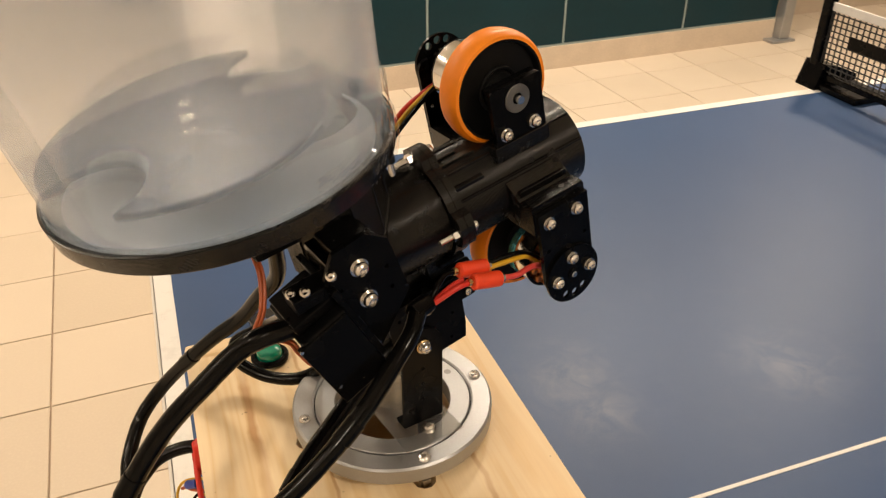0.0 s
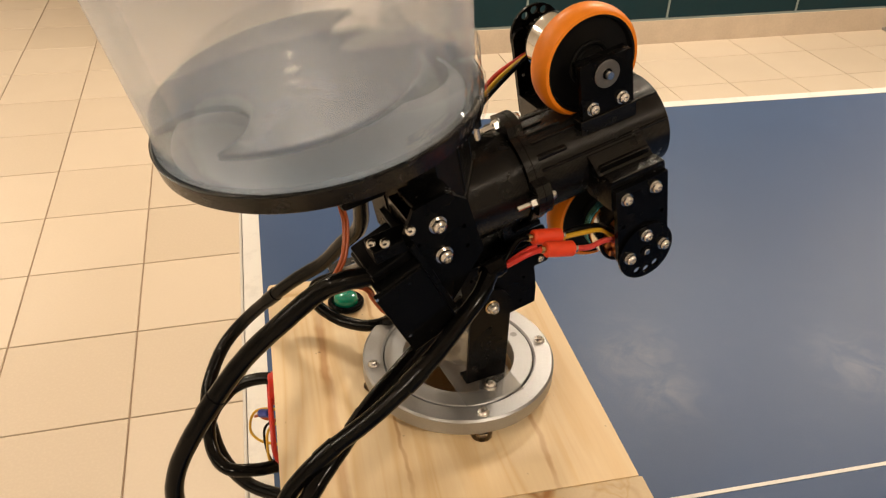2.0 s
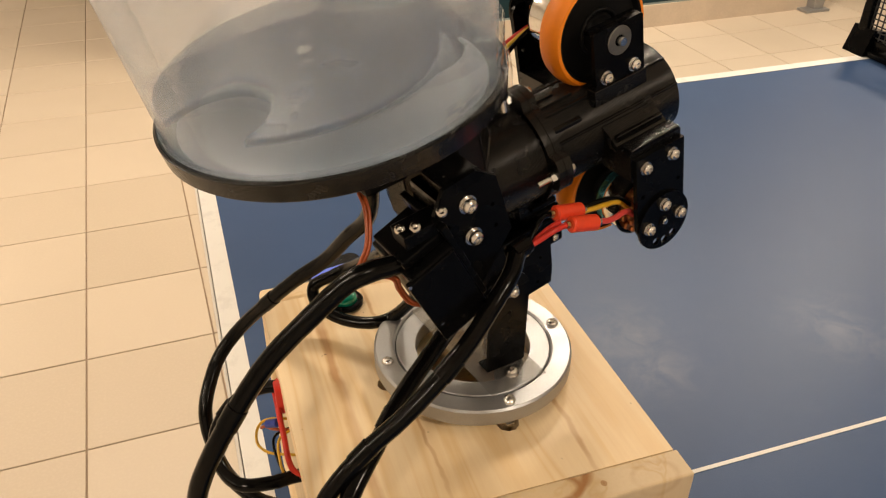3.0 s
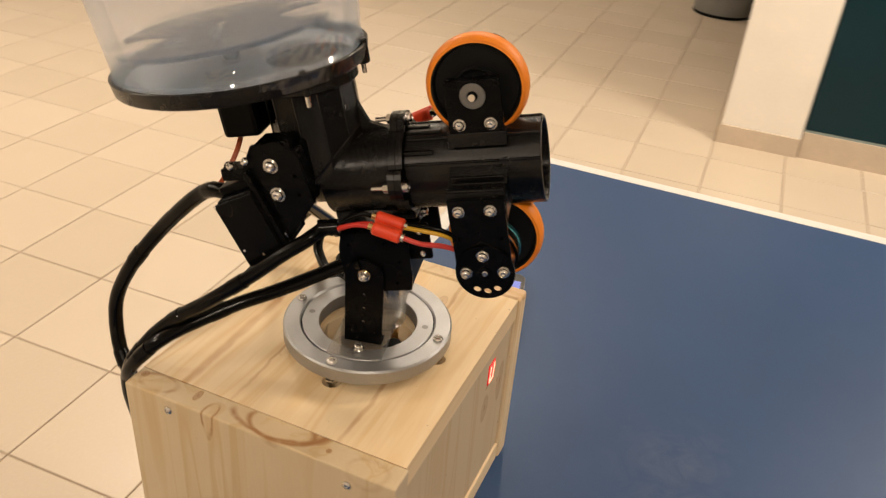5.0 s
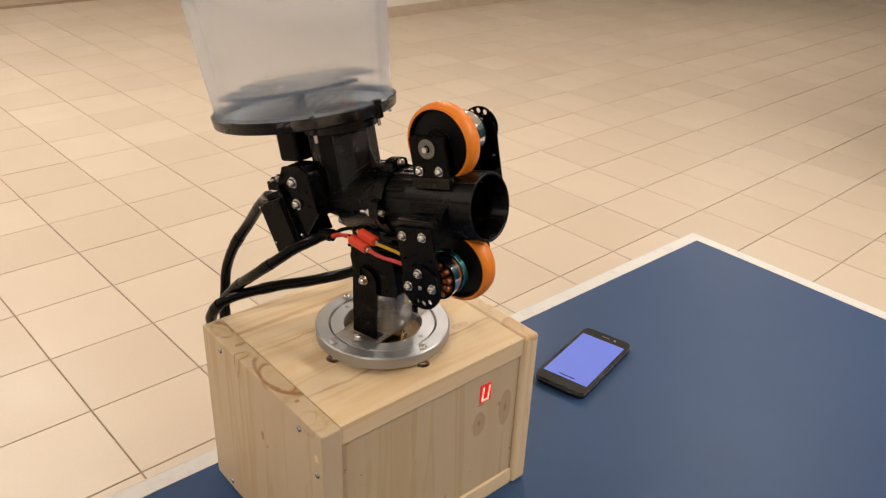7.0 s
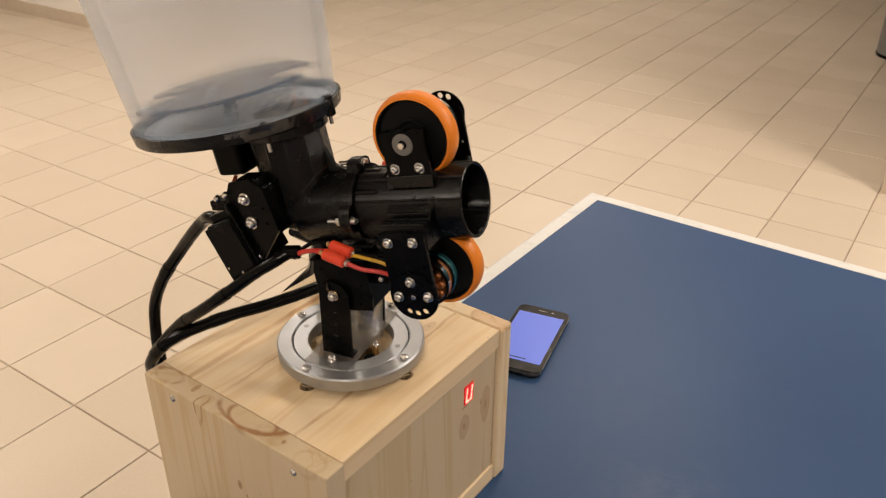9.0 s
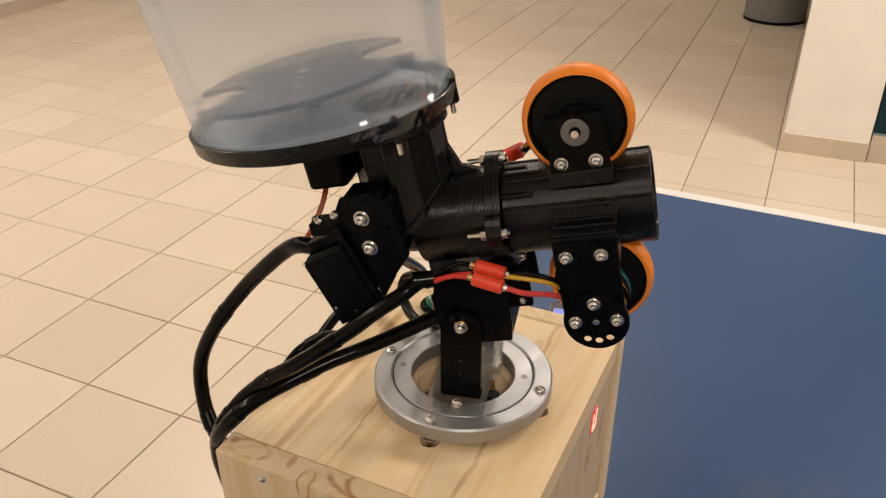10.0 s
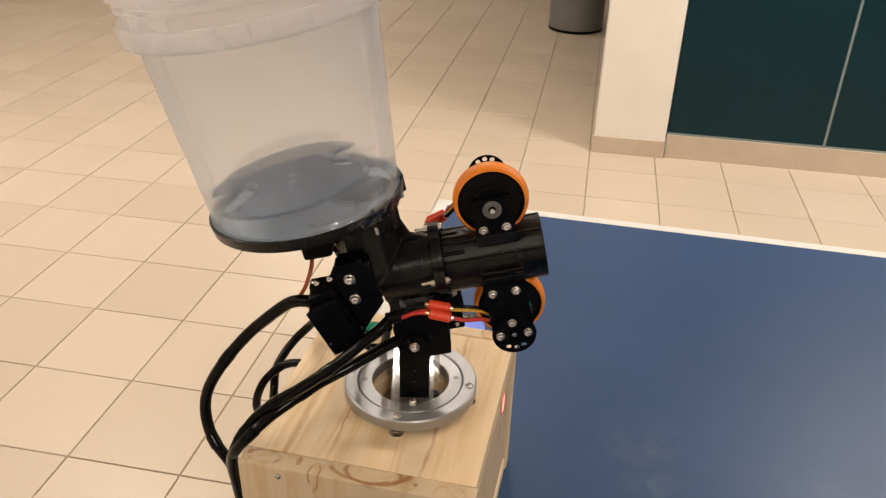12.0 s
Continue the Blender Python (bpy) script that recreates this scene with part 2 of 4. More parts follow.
M = {
    "print": printed("printed_black_plastic"),
    "print_up": printed("upright_printed_black_plastic", 3000.0, "Z"),
    "black": simple("black_anodised_metal", (0.0028, 0.0028, 0.003), 0.26, 0.0, 500, 0.3, 0.08, specular_ior_level=0.10),
    "servo": simple("black_servo_plastic", (0.0026, 0.0026, 0.0028), 0.32, 0.0, 400, 0.25, 0.1, specular_ior_level=0.09),
    "rubber": simple("black_cable_sheath", (0.0026, 0.0025, 0.0024), 0.17, 0.0, 260, 0.4, 0.22, specular_ior_level=0.14),
    "steel": simple("bright_steel", (0.72, 0.70, 0.67), 0.22, 1.0, 700, 0.2, 0.05),
    "grey_steel": simple("dull_steel", (0.22, 0.22, 0.215), 0.35, 0.9, 700, 0.2, 0.05),
    "chrome": simple("polished_steel", (0.80, 0.79, 0.77), 0.10, 1.0, 500, 0.08, 0.02),
    "brass": simple("brass", (0.72, 0.50, 0.24), 0.25, 1.0, 700, 0.2, 0.05),
    "alu": simple("satin_aluminium", (0.385, 0.39, 0.395), 0.42, 0.80, 900, 0.10, 0.06),
    "orange": simple("orange_polyurethane", (0.95, 0.265, 0.014), 0.42, 0.0, 250, 0.10, 0.08),
    "hub": simple("black_hub_plastic", (0.005, 0.005, 0.005), 0.45, 0.0, 300, 0.3, 0.1, specular_ior_level=0.15),
    "cyan": simple("cyan_anodised_band", (0.10, 0.46, 0.54), 0.22, 0.9, 400, 0.15, 0.03),
    "copper": simple("copper_winding", (0.55, 0.20, 0.07), 0.35, 0.8, 600, 0.4, 0.2),
    "red": simple("red_heat_shrink", (0.85, 0.065, 0.020), 0.38, 0.0, 300, 0.15, 0.1),
    "wire_red": simple("red_wire", (0.62, 0.03, 0.02), 0.40, 0.0, 300, 0.2, 0.05),
    "wire_pink": simple("faded_red_wire", (0.75, 0.07, 0.06), 0.40, 0.0, 300, 0.2, 0.05),
    "wire_yellow": simple("yellow_wire", (0.72, 0.42, 0.03), 0.40, 0.0, 300, 0.2, 0.05),
    "wire_brown": simple("brown_red_wire", (0.42, 0.085, 0.022), 0.42, 0.0, 300, 0.2, 0.05),
    "wire_blue": simple("blue_wire_nut", (0.03, 0.06, 0.35), 0.40, 0.0, 300, 0.2, 0.05),
    "green": simple("green_button_lens", (0.0, 0.26, 0.16), 0.14, 0.0, 300, 0.15, 0.0, coat_weight=0.6),
    "milky": cloudy(),
    "milky_thick": cloudy("thick_milky_plastic", 0.40, 0.42, (0.93, 0.94, 1.0)),
    "clear": clear_plastic("clear_acrylic", 0.035, 0.20),
    "sleeve": clear_plastic("hazy_clear_sleeve", 0.012, 0.06),
    "tape": clear_plastic("clear_tape", 0.0, 0.24),
    "blue": table_blue(),
    "line": marked_white(),
    "edge": simple("pale_table_edge", (0.62, 0.60, 0.56), 0.5, 0.0, 120, 0.15, 0.1),
    "tile": floor_tile(),
    "grout": simple("brown_grout", (0.37, 0.27, 0.19), 0.85, 0.0, 200, 0.3, 0.2),
    "wall": simple("white_wall_paint", (0.78, 0.74, 0.68), 0.7, 0.0, 90, 0.05, 0.12),
    "ceiling": simple("white_ceiling_paint", (0.80, 0.79, 0.76), 0.8, 0.0, 60, 0.04, 0.1),
    "skirt": simple("beige_skirting_tile", (0.53, 0.44, 0.345), 0.42, 0.0, 120, 0.12, 0.06),
    "teal": simple("teal_panel_laminate", (0.0018, 0.0235, 0.034), 0.36, 0.0, 60, 0.14, 0.04, specular_ior_level=0.22),
    "seam": simple("grey_seam_profile", (0.22, 0.28, 0.28), 0.4, 0.1, 200, 0.15, 0.05),
    "bin": simple("grey_bin_metal", (0.20, 0.20, 0.19), 0.45, 0.3, 120, 0.12, 0.05),
    "phone": simple("black_phone_shell", (0.010, 0.010, 0.011), 0.22, 0.0, 300, 0.2, 0.02),
    "phone_rim": simple("grey_phone_rim", (0.20, 0.18, 0.16), 0.3, 0.7, 300, 0.2, 0.02),
    "net": simple("net_cord", (0.03, 0.03, 0.03), 0.8),
    "screen": glow("lit_blue_screen", (0.120, 0.165, 0.56), 0.80),
    "digit": glow("lit_red_segment", (1.0, 0.21, 0.14), 3.6),
    "display": glow("red_display_window", (0.75, 0.015, 0.01), 0.55),
    "lamp": glow("lamp_diffuser", LAMP_COLOUR, 6.0),
    "wood_top": wood("pine_top_board", 1, 1.3, 1.0, streaks=((0, -0.0665, 0.0040), (0, 0.052, 0.0022), (0, -0.030, 0.0015)), knots=(((0.045, 0.070, 0.0), (0.004, 0.009, 0.01), 0.4, 0.3),)),
    # near board: tone 0.76 puts that side's shade into the colour
    "wood_near_shaded": wood("pine_side_board_shaded", 2, 4.1, 0.76, knots=(((-0.094, 0.004, 0.0874), (0.003, 0.003, 0.004), 1.0, 0.8), ((-0.050, 0.003, 0.0874), (0.0024, 0.005, 0.004), 1.0, 0.7), ((0.050, 0.000, 0.0874), (0.0018, 0.002, 0.003), 1.0, 0.8), ((0.004, -0.0095, 0.0265), (0.0024, 0.004, 0.0046), 1.0, 0.8), ((0.011, -0.0095, 0.0185), (0.0012, 0.003, 0.0018), 1.0, 0.9)),
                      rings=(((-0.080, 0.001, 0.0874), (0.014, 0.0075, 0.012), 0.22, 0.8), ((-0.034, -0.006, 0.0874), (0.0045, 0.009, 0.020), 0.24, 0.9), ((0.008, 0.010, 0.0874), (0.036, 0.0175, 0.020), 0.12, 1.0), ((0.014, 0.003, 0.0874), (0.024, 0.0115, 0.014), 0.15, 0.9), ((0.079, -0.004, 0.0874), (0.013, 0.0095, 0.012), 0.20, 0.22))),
    "wood_far": wood("pine_far_board", 2, 7.7, 1.0, knots=(((0.082, 0.004, 0.088), (0.020, 0.02, 0.012), 0.7, 0.4),)),
    # front panel and back boards: tone 0.75, shade painted into the pine
    "wood_front_shaded": wood("pine_front_panel_shaded", 2, 2.6, 0.75, knots=(((0.005, 0.0525, 0.0120), (0.014, 0.0092, 0.0170), 0.32, 0.42), ((0.005, 0.0525, 0.0115), (0.014, 0.0020, 0.0035), 0.6, 0.5), ((0.005, 0.0860, 0.0150), (0.014, 0.0075, 0.0220), 0.28, 0.42), ((0.005, 0.0775, 0.0230), (0.010, 0.0010, 0.0030), 0.8, 0.8), ((0.005, 0.0530, 0.0330), (0.008, 0.0060, 0.0012), 0.8, 0.8))),
    "wood_rail": wood("pine_rail", 1, 5.2),
    "dark": simple("dark_box_inside", (0.30, 0.21, 0.12), 0.8, 0.0, 200, 0.3, 0.2),
}


# ---- mesh tools ----
def part(name, bm, material, parent=None, label="", smooth=False):
    me = bpy.data.meshes.new(name)
    bmesh.ops.recalc_face_normals(bm, faces=bm.faces)
    bm.to_mesh(me)
    bm.free()
    me.materials.append(M[material])
    if smooth:
        for p in me.polygons:
            p.use_smooth = True
        me.set_sharp_from_angle(angle=radians(38))
    ob = new(name, me)
    ob.parent = parent
    if label:
        ob["label"] = label
    return ob


def group_at(name, m, label, category, group=""):
    ob = new(name)
    ob.empty_display_size = 0.02
    ob.matrix_basis = m
    return tagged(ob, label, category, group)


def add_box(bm, lo, hi, bevel=0.0):
    a, b = Vector(lo), Vector(hi)
    made = bmesh.ops.create_cube(bm, size=1, matrix=Matrix.Translation((a + b) / 2) @ Matrix.Diagonal((*(b - a), 1)))["verts"]
    if bevel:
        edges = {e for v in made for e in v.link_edges}
        bmesh.ops.bevel(bm, geom=list(edges), offset=bevel, segments=2, affect="EDGES", profile=0.5)
    return made


def box(lo, hi, bevel=0.0):
    bm = bmesh.new()
    add_box(bm, lo, hi, bevel)
    return bm


def frame_of(axis):
    z = Vector(axis).normalized()
    return z.to_track_quat("Z", "Y").to_matrix().to_4x4()


def add_lathe(bm, profile, base, axis, steps=32, closed=True):
    """Turns (radius, height) points round an axis that starts at base."""
    m = Matrix.Translation(base) @ frame_of(axis)
    rings = []
    for r, h in profile:
        rings.append([bm.verts.new(m @ Vector((r * math.cos(a), r * math.sin(a), h))) for a in [2 * math.pi * i / steps for i in range(steps)]])
    pairs = list(zip(rings, rings[1:])) + ([(rings[-1], rings[0])] if closed else [])
    for p, q in pairs:
        for i in range(steps):
            j = (i + 1) % steps
            bm.faces.new((p[i], p[j], q[j], q[i]))
    return rings


def lathe(profile, base, axis, steps=32, closed=True):
    bm = bmesh.new()
    add_lathe(bm, profile, base, axis, steps, closed)
    return bm


def add_rod(bm, a, b, r, steps=20, bevel=0.0):
    a, b = Vector(a), Vector(b)
    h = (b - a).length
    e = min(bevel, r * 0.45, h * 0.45)
    prof = [(1e-5, 0), (r - e, 0), (r, e), (r, h - e), (r - e, h), (1e-5, h)] if e else [(1e-5, 0), (r, 0), (r, h), (1e-5, h)]
    add_lathe(bm, prof, a, b - a, steps, False)


def rod(a, b, r, steps=20, bevel=0.0):
    bm = bmesh.new()
    add_rod(bm, a, b, r, steps, bevel)
    return bm


def hoop(outer, inner, a, b, steps=48, soft=0.0008):
    """A ring or pipe from a to b."""
    h = (Vector(b) - Vector(a)).length
    s = min(soft, h * 0.3, (outer - inner) * 0.3)
    return lathe([(inner, s), (inner + s, 0), (outer - s, 0), (outer, s), (outer, h - s), (outer - s, h), (inner + s, h), (inner, h - s)], a, Vector(b) - Vector(a), steps)


def plate(outline, m, thick, holes=()):
    """A sheet with round holes, drawn in the xy plane of m and thick along its z."""
    bm = bmesh.new()
    edges = []
    for loop in [outline] + [[(x + r * math.cos(k * math.pi / 5), y + r * math.sin(k * math.pi / 5)) for k in range(10)] for x, y, r in holes]:
        vs = [bm.verts.new((x, y, 0)) for x, y in loop]
        edges += [bm.edges.new((vs[i], vs[(i + 1) % len(vs)])) for i in range(len(vs))]
    bmesh.ops.triangle_fill(bm, use_beauty=True, use_dissolve=False, edges=edges)
    made = bmesh.ops.extrude_face_region(bm, geom=bm.faces[:])["geom"]
    bmesh.ops.translate(bm, vec=(0, 0, thick), verts=[g for g in made if isinstance(g, bmesh.types.BMVert)])
    bmesh.ops.transform(bm, matrix=m, verts=bm.verts)
    return bm


def rounded(x0, y0, x1, y1, r=(0, 0, 0, 0), n=6):
    """Corners from the lower left, going round to the right."""
    pts = []
    for (cx, cy, start), q in zip(((x0, y0, 180), (x1, y0, 270), (x1, y1, 0), (x0, y1, 90)), r):
        if q <= 0:
            pts.append((cx, cy))
            continue
        ox, oy = cx + (q if cx == x0 else -q), cy + (q if cy == y0 else -q)
        pts += [(ox + q * math.cos(radians(start + 90 * i / n)), oy + q * math.sin(radians(start + 90 * i / n))) for i in range(n + 1)]
    return pts


FRONT = Matrix(((1, 0, 0, 0), (0, 0, 1, 0), (0, 1, 0, 0), (0, 0, 0, 1)))  # plate's x, y to x, z; thickness towards +y


def spline(points, per=8):
    p = [Vector(q) for q in points]
    p = [2 * p[0] - p[1]] + p + [2 * p[-1] - p[-2]]
    out = []
    for i in range(1, len(p) - 2):
        for k in range(per):
            t = k / per
            a, b, c, d = p[i - 1], p[i], p[i + 1], p[i + 2]
            out.append(0.5 * (2 * b + (c - a) * t + (2 * a - 5 * b + 4 * c - d) * t * t + (3 * b - a - 3 * c + d) * t ** 3))
    return out + [p[-2]]


def sweep(points, r, sides=12, per=8, wobble=0.0):
    """A round cable along a smooth line."""
    bm = bmesh.new()
    line = spline(points, per)
    side = None
    rings = []
    for i, q in enumerate(line):
        d = (line[min(i + 1, len(line) - 1)] - line[max(i - 1, 0)]).normalized()
        side = (d.orthogonal() if side is None else side - d * side.dot(d)).normalized()
        up = d.cross(side)
        k = r * (1 + wobble * math.sin(i * 2.1) * math.cos(i * 0.7))
        rings.append([bm.verts.new(q + k * (side * math.cos(2 * math.pi * j / sides) + up * math.sin(2 * math.pi * j / sides))) for j in range(sides)])
    for a, b in zip(rings, rings[1:]):
        for j in range(sides):
            bm.faces.new((a[j], a[(j + 1) % sides], b[(j + 1) % sides], b[j]))
    bm.faces.new(rings[0][::-1])
    bm.faces.new(rings[-1])
    return bm


def screw(at, way, parent, r=0.0030, material="steel", label="cross-head steel screw", washer=True, name="screw"):
    """A pan-head screw with washer and cross recess; at: where it meets the surface."""
    at, way = Vector(at), Vector(way).normalized()
    bm = bmesh.new()
    k = 0.0
    if washer:
        add_lathe(bm, [(1e-5, 0), (r * 1.25, 0), (r * 1.25, r * 0.22), (1e-5, r * 0.22)], at, way, 20, False)
        add_lathe(bm, [(1e-5, 0), (r * 1.08, 0), (r * 1.08, r * 0.22), (1e-5, r * 0.22)], at + way * r * 0.24, way, 20, False)
        k = r * 0.46
    prof = [(1e-5, 0), (r, 0), (r, r * 0.35), (r * 0.85, r * 0.62), (r * 0.5, r * 0.78), (r * 0.42, r * 0.5), (1e-5, r * 0.42)]
    add_lathe(bm, prof, at + way * k, way, 16, False)
    return part(name, bm, material, parent, label, True)


# ---- room ----
X0, X1, Y0, Y1 = -6.6, 6.0, -4.5, 8.0
ROOM = pose(0, 0, 0, 0, 0, 1.8)  # the building stands slightly askew to the table
PITCH_X, PITCH_Y, ORIGIN_X, ORIGIN_Y = 0.2935, 0.300, -0.0110, -0.0735


def structure(ob, label, category=""):
    ob.matrix_basis = ROOM
    return tagged(ob, label, category, kind="structure")


structure(part("floor", box((X0, Y0, -0.12), (X1, Y1, -0.004)), "grout"), "beige square floor tiles with brown grout joints", "floor")
# ceiling and north, east, south walls are unseen, added to bounce fill light
structure(part("ceiling", box((X0, Y0, CEILING), (X1, Y1, CEILING + 0.1)), "ceiling"), "plain white ceiling out of view", "ceiling")
for name, lo, hi in (("wall_west", (X0 - 0.15, Y0, -0.1), (X0, Y1, CEILING)), ("wall_east", (X1, Y0, -0.1), (X1 + 0.15, Y1, CEILING)),
                     ("wall_south", (X0, Y0 - 0.15, -0.1), (X1, Y0, CEILING)), ("wall_north", (X0, Y1, -0.1), (X1, Y1 + 0.15, CEILING))):
    structure(part(name, box(lo, hi), "wall"), "white painted wall", "wall")
structure(part("baseboard", box((X0 + 0.001, Y0, -0.003), (X0 + 0.012, 2.3, 0.08), 0.001), "skirt"), "beige tile skirting along the white wall", "baseboard")


def wall_block():
    """White wall corner that juts into the hall."""
    b = structure(part("wall_corner", box((X0, 2.12, -0.1), (-4.62, Y1, CEILING), 0.003), "wall"), "white painted wall corner with a tiled skirting", "wall")
    part("skirting", box((-4.6195, 2.109, -0.003), (-4.609, Y1, 0.085), 0.001), "skirt", b)
    part("skirting", box((X0 + 0.02, 2.108, -0.003), (-4.620, 2.1195, 0.085), 0.001), "skirt", b)


def panel_wall():
    """Wall of tall teal panels beside a white pillar, over a tiled skirting."""
    wall = structure(part("wall_panelled", box((0.615, 2.262, -0.1), (3.28, 2.40, CEILING)), "seam"), "teal laminate panels with pale seams above a beige skirting", "wall")
    seams = [0.613, 1.287, 1.987, 2.680, 3.28]
    for a, b in zip(seams, seams[1:]):
        part("panel", box((a + 0.005, 2.239, 0.122), (b - 0.005, 2.2615, CEILING - 0.002), 0.0015), "teal", wall)
    for a in seams[1:-1]:
        part("seam_strip", box((a - 0.0048, 2.2375, 0.122), (a + 0.0048, 2.2612, CEILING - 0.002), 0.0008), "seam", wall)
    part("skirting", box((0.617, 2.236, -0.003), (3.28, 2.2615, 0.111), 0.002), "skirt", wall)
    part("seam_rail", box((0.617, 2.240, 0.1115), (3.278, 2.2612, 0.1215)), "seam", wall)
    pillar = structure(part("pillar", box((0.296, 2.232, -0.1), (0.612, 2.75, CEILING), 0.004), "wall"), "white painted pillar with a beige tiled foot", "pillar")
    part("skirting", box((0.288, 2.222, -0.003), (0.614, 2.758, 0.080), 0.002), "skirt", pillar)
    side = structure(part("wall_east_bay", box((3.42, 2.60, -0.1), (X1, 2.75, CEILING)), "wall"), "white painted wall with a tiled skirting", "wall")
    part("skirting", box((3.42, 2.588, -0.003), (X1, 2.599, 0.098), 0.002), "skirt", side)


wall_block()
panel_wall()


def door_post():
    post = group_at("door_post", ROOM @ pose(3.285, 2.215, 0), "brushed steel door post on a small foot plate", "post")
    part("post", box((-0.002, -0.03, 0.012), (0.062, 0.03, 2.3), 0.004), "alu", post)
    part("foot_plate", box((-0.065, -0.055, 0), (0.085, 0.05, 0.013), 0.003), "alu", post)


def waste_bin():
    b = group_at("waste_bin", ROOM @ pose(0.094, 4.565, 0), "grey round metal waste bin standing on the floor", "bin")
    part("body", lathe([(0.176, 0), (0.186, 0.004), (0.190, 0.04), (0.190, 0.64), (0.194, 0.655), (0.188, 0.66), (0.183, 0.64), (0.183, 0.03), (0.02, 0.025), (0.02, 0.0)], (0, 0, 0), (0, 0, 1), 48), "bin", b, smooth=True)
    part("base_ring", hoop(0.192, 0.180, (0, 0, 0.0), (0, 0, 0.018), 48), "black", b, "black plastic foot ring", True)


door_post()
waste_bin()


def lamps():
    for x, y, watts in LAMPS:
        lamp = group_at("unseen_ceiling_light", pose(x, y, CEILING), "square lit ceiling light with a white frame, assumed out of view", "light", "ceiling lights")
        part("frame", hoop(0.20, 0.17, (0, 0, -0.02), (0, 0, 0), 32), "ceiling", lamp, smooth=True)
        part("diffuser", rod((0, 0, -0.012), (0, 0, -0.002), 0.169, 32), "lamp", lamp, "glowing diffuser")
        light = bpy.data.lights.new("unseen_ceiling_light", "AREA")
        light.shape, light.size, light.energy, light.color = "DISK", 0.32, watts, LAMP_COLOUR
        light.spread = radians(170)
        ob = new("unseen_ceiling_light_lamp", light)
        ob.matrix_basis = pose(x, y, CEILING - 0.022)


lamps()


# ---- table tennis table ----
def table():
    t = group_at("table_tennis_table", pose(0, 0, 0), "blue table tennis table with scuffed white lines", "table")
    part("tabletop", box((0, -1.525, 0.738), (2.40, 0, 0.7594), 0.001), "blue", t)
    lines = (("end_line", (0.0, -1.525, 0.7594), (0.020, 0.0, 0.7600)), ("side_line", (0.0201, -0.020, 0.7594), (2.40, 0.0, 0.7600)),
             ("side_line", (0.0201, -1.525, 0.7594), (2.40, -1.505, 0.7600)), ("centre_line", (0.0201, -0.7640, 0.7594), (2.40, -0.7605, 0.7600)))
    for name, lo, hi in lines:
        part(name, box(lo, hi), "line", t, "scuffed white painted line")
    part("apron", box((-0.004, -1.529, 0.700), (-0.0005, 0.004, 0.7585), 0.001), "edge", t, "pale metal edge profile")
    part("apron", box((-0.0004, 0.0005, 0.700), (2.40, 0.004, 0.7585), 0.001), "edge", t, "pale metal edge profile")
    part("apron", box((-0.0004, -1.529, 0.700), (2.40, -1.5255, 0.7585), 0.001), "edge", t, "pale metal edge profile")
    for x, y in ((0.35, -0.18), (0.35, -1.34), (2.1, -0.18), (2.1, -1.34)):
        part("leg", box((x - 0.022, y - 0.022, 0.0), (x + 0.022, y + 0.022, 0.738), 0.003), "black", t)


def net():
    n = group_at("table_tennis_net", pose(1.212, 0.0, 0.76), "black net on a clamped black metal post", "net")
    part("clamp", plate([(-0.020, 0.0), (0.075, 0.0), (0.075, 0.022), (0.03, 0.040), (-0.006, 0.048)], FRONT @ Matrix.Translation((0, 0, -0.01)), 0.05), "black", n)
    part("clamp_arm", box((-0.012, -0.10, 0.0006), (0.070, -0.011, 0.012), 0.002), "black", n)
    part("post", box((-0.008, 0.010, 0.03), (0.010, 0.030, 0.168), 0.003), "black", n)
    part("lower_rail", box((-0.004, -1.52, 0.020), (0.004, 0.0095, 0.030), 0.001), "black", n)
    part("tape", box((-0.002, -1.52, 0.142), (0.002, 0.0095, 0.157), 0.0005), "line", n, "white tape along the net's top")
    part("badge", box((-0.0035, -0.25, 0.088), (-0.0025, -0.045, 0.110), 0.0002), "black", n, "dark band sewn on the net")
    bm = bmesh.new()
    for i in range(118):
        y = 0.008 - i * 0.0129
        add_box(bm, (-0.0009, y - 0.0011, 0.030), (0.0009, y + 0.0011, 0.143))
    for k in range(11):
        z = 0.034 + k * 0.0104
        add_box(bm, (-0.0008, -1.52, z - 0.0010), (0.0008, 0.009, z + 0.0010))
    tagged(part("netting", bm, "net", n, "square black net cords"), kind="stuff")


table()
net()


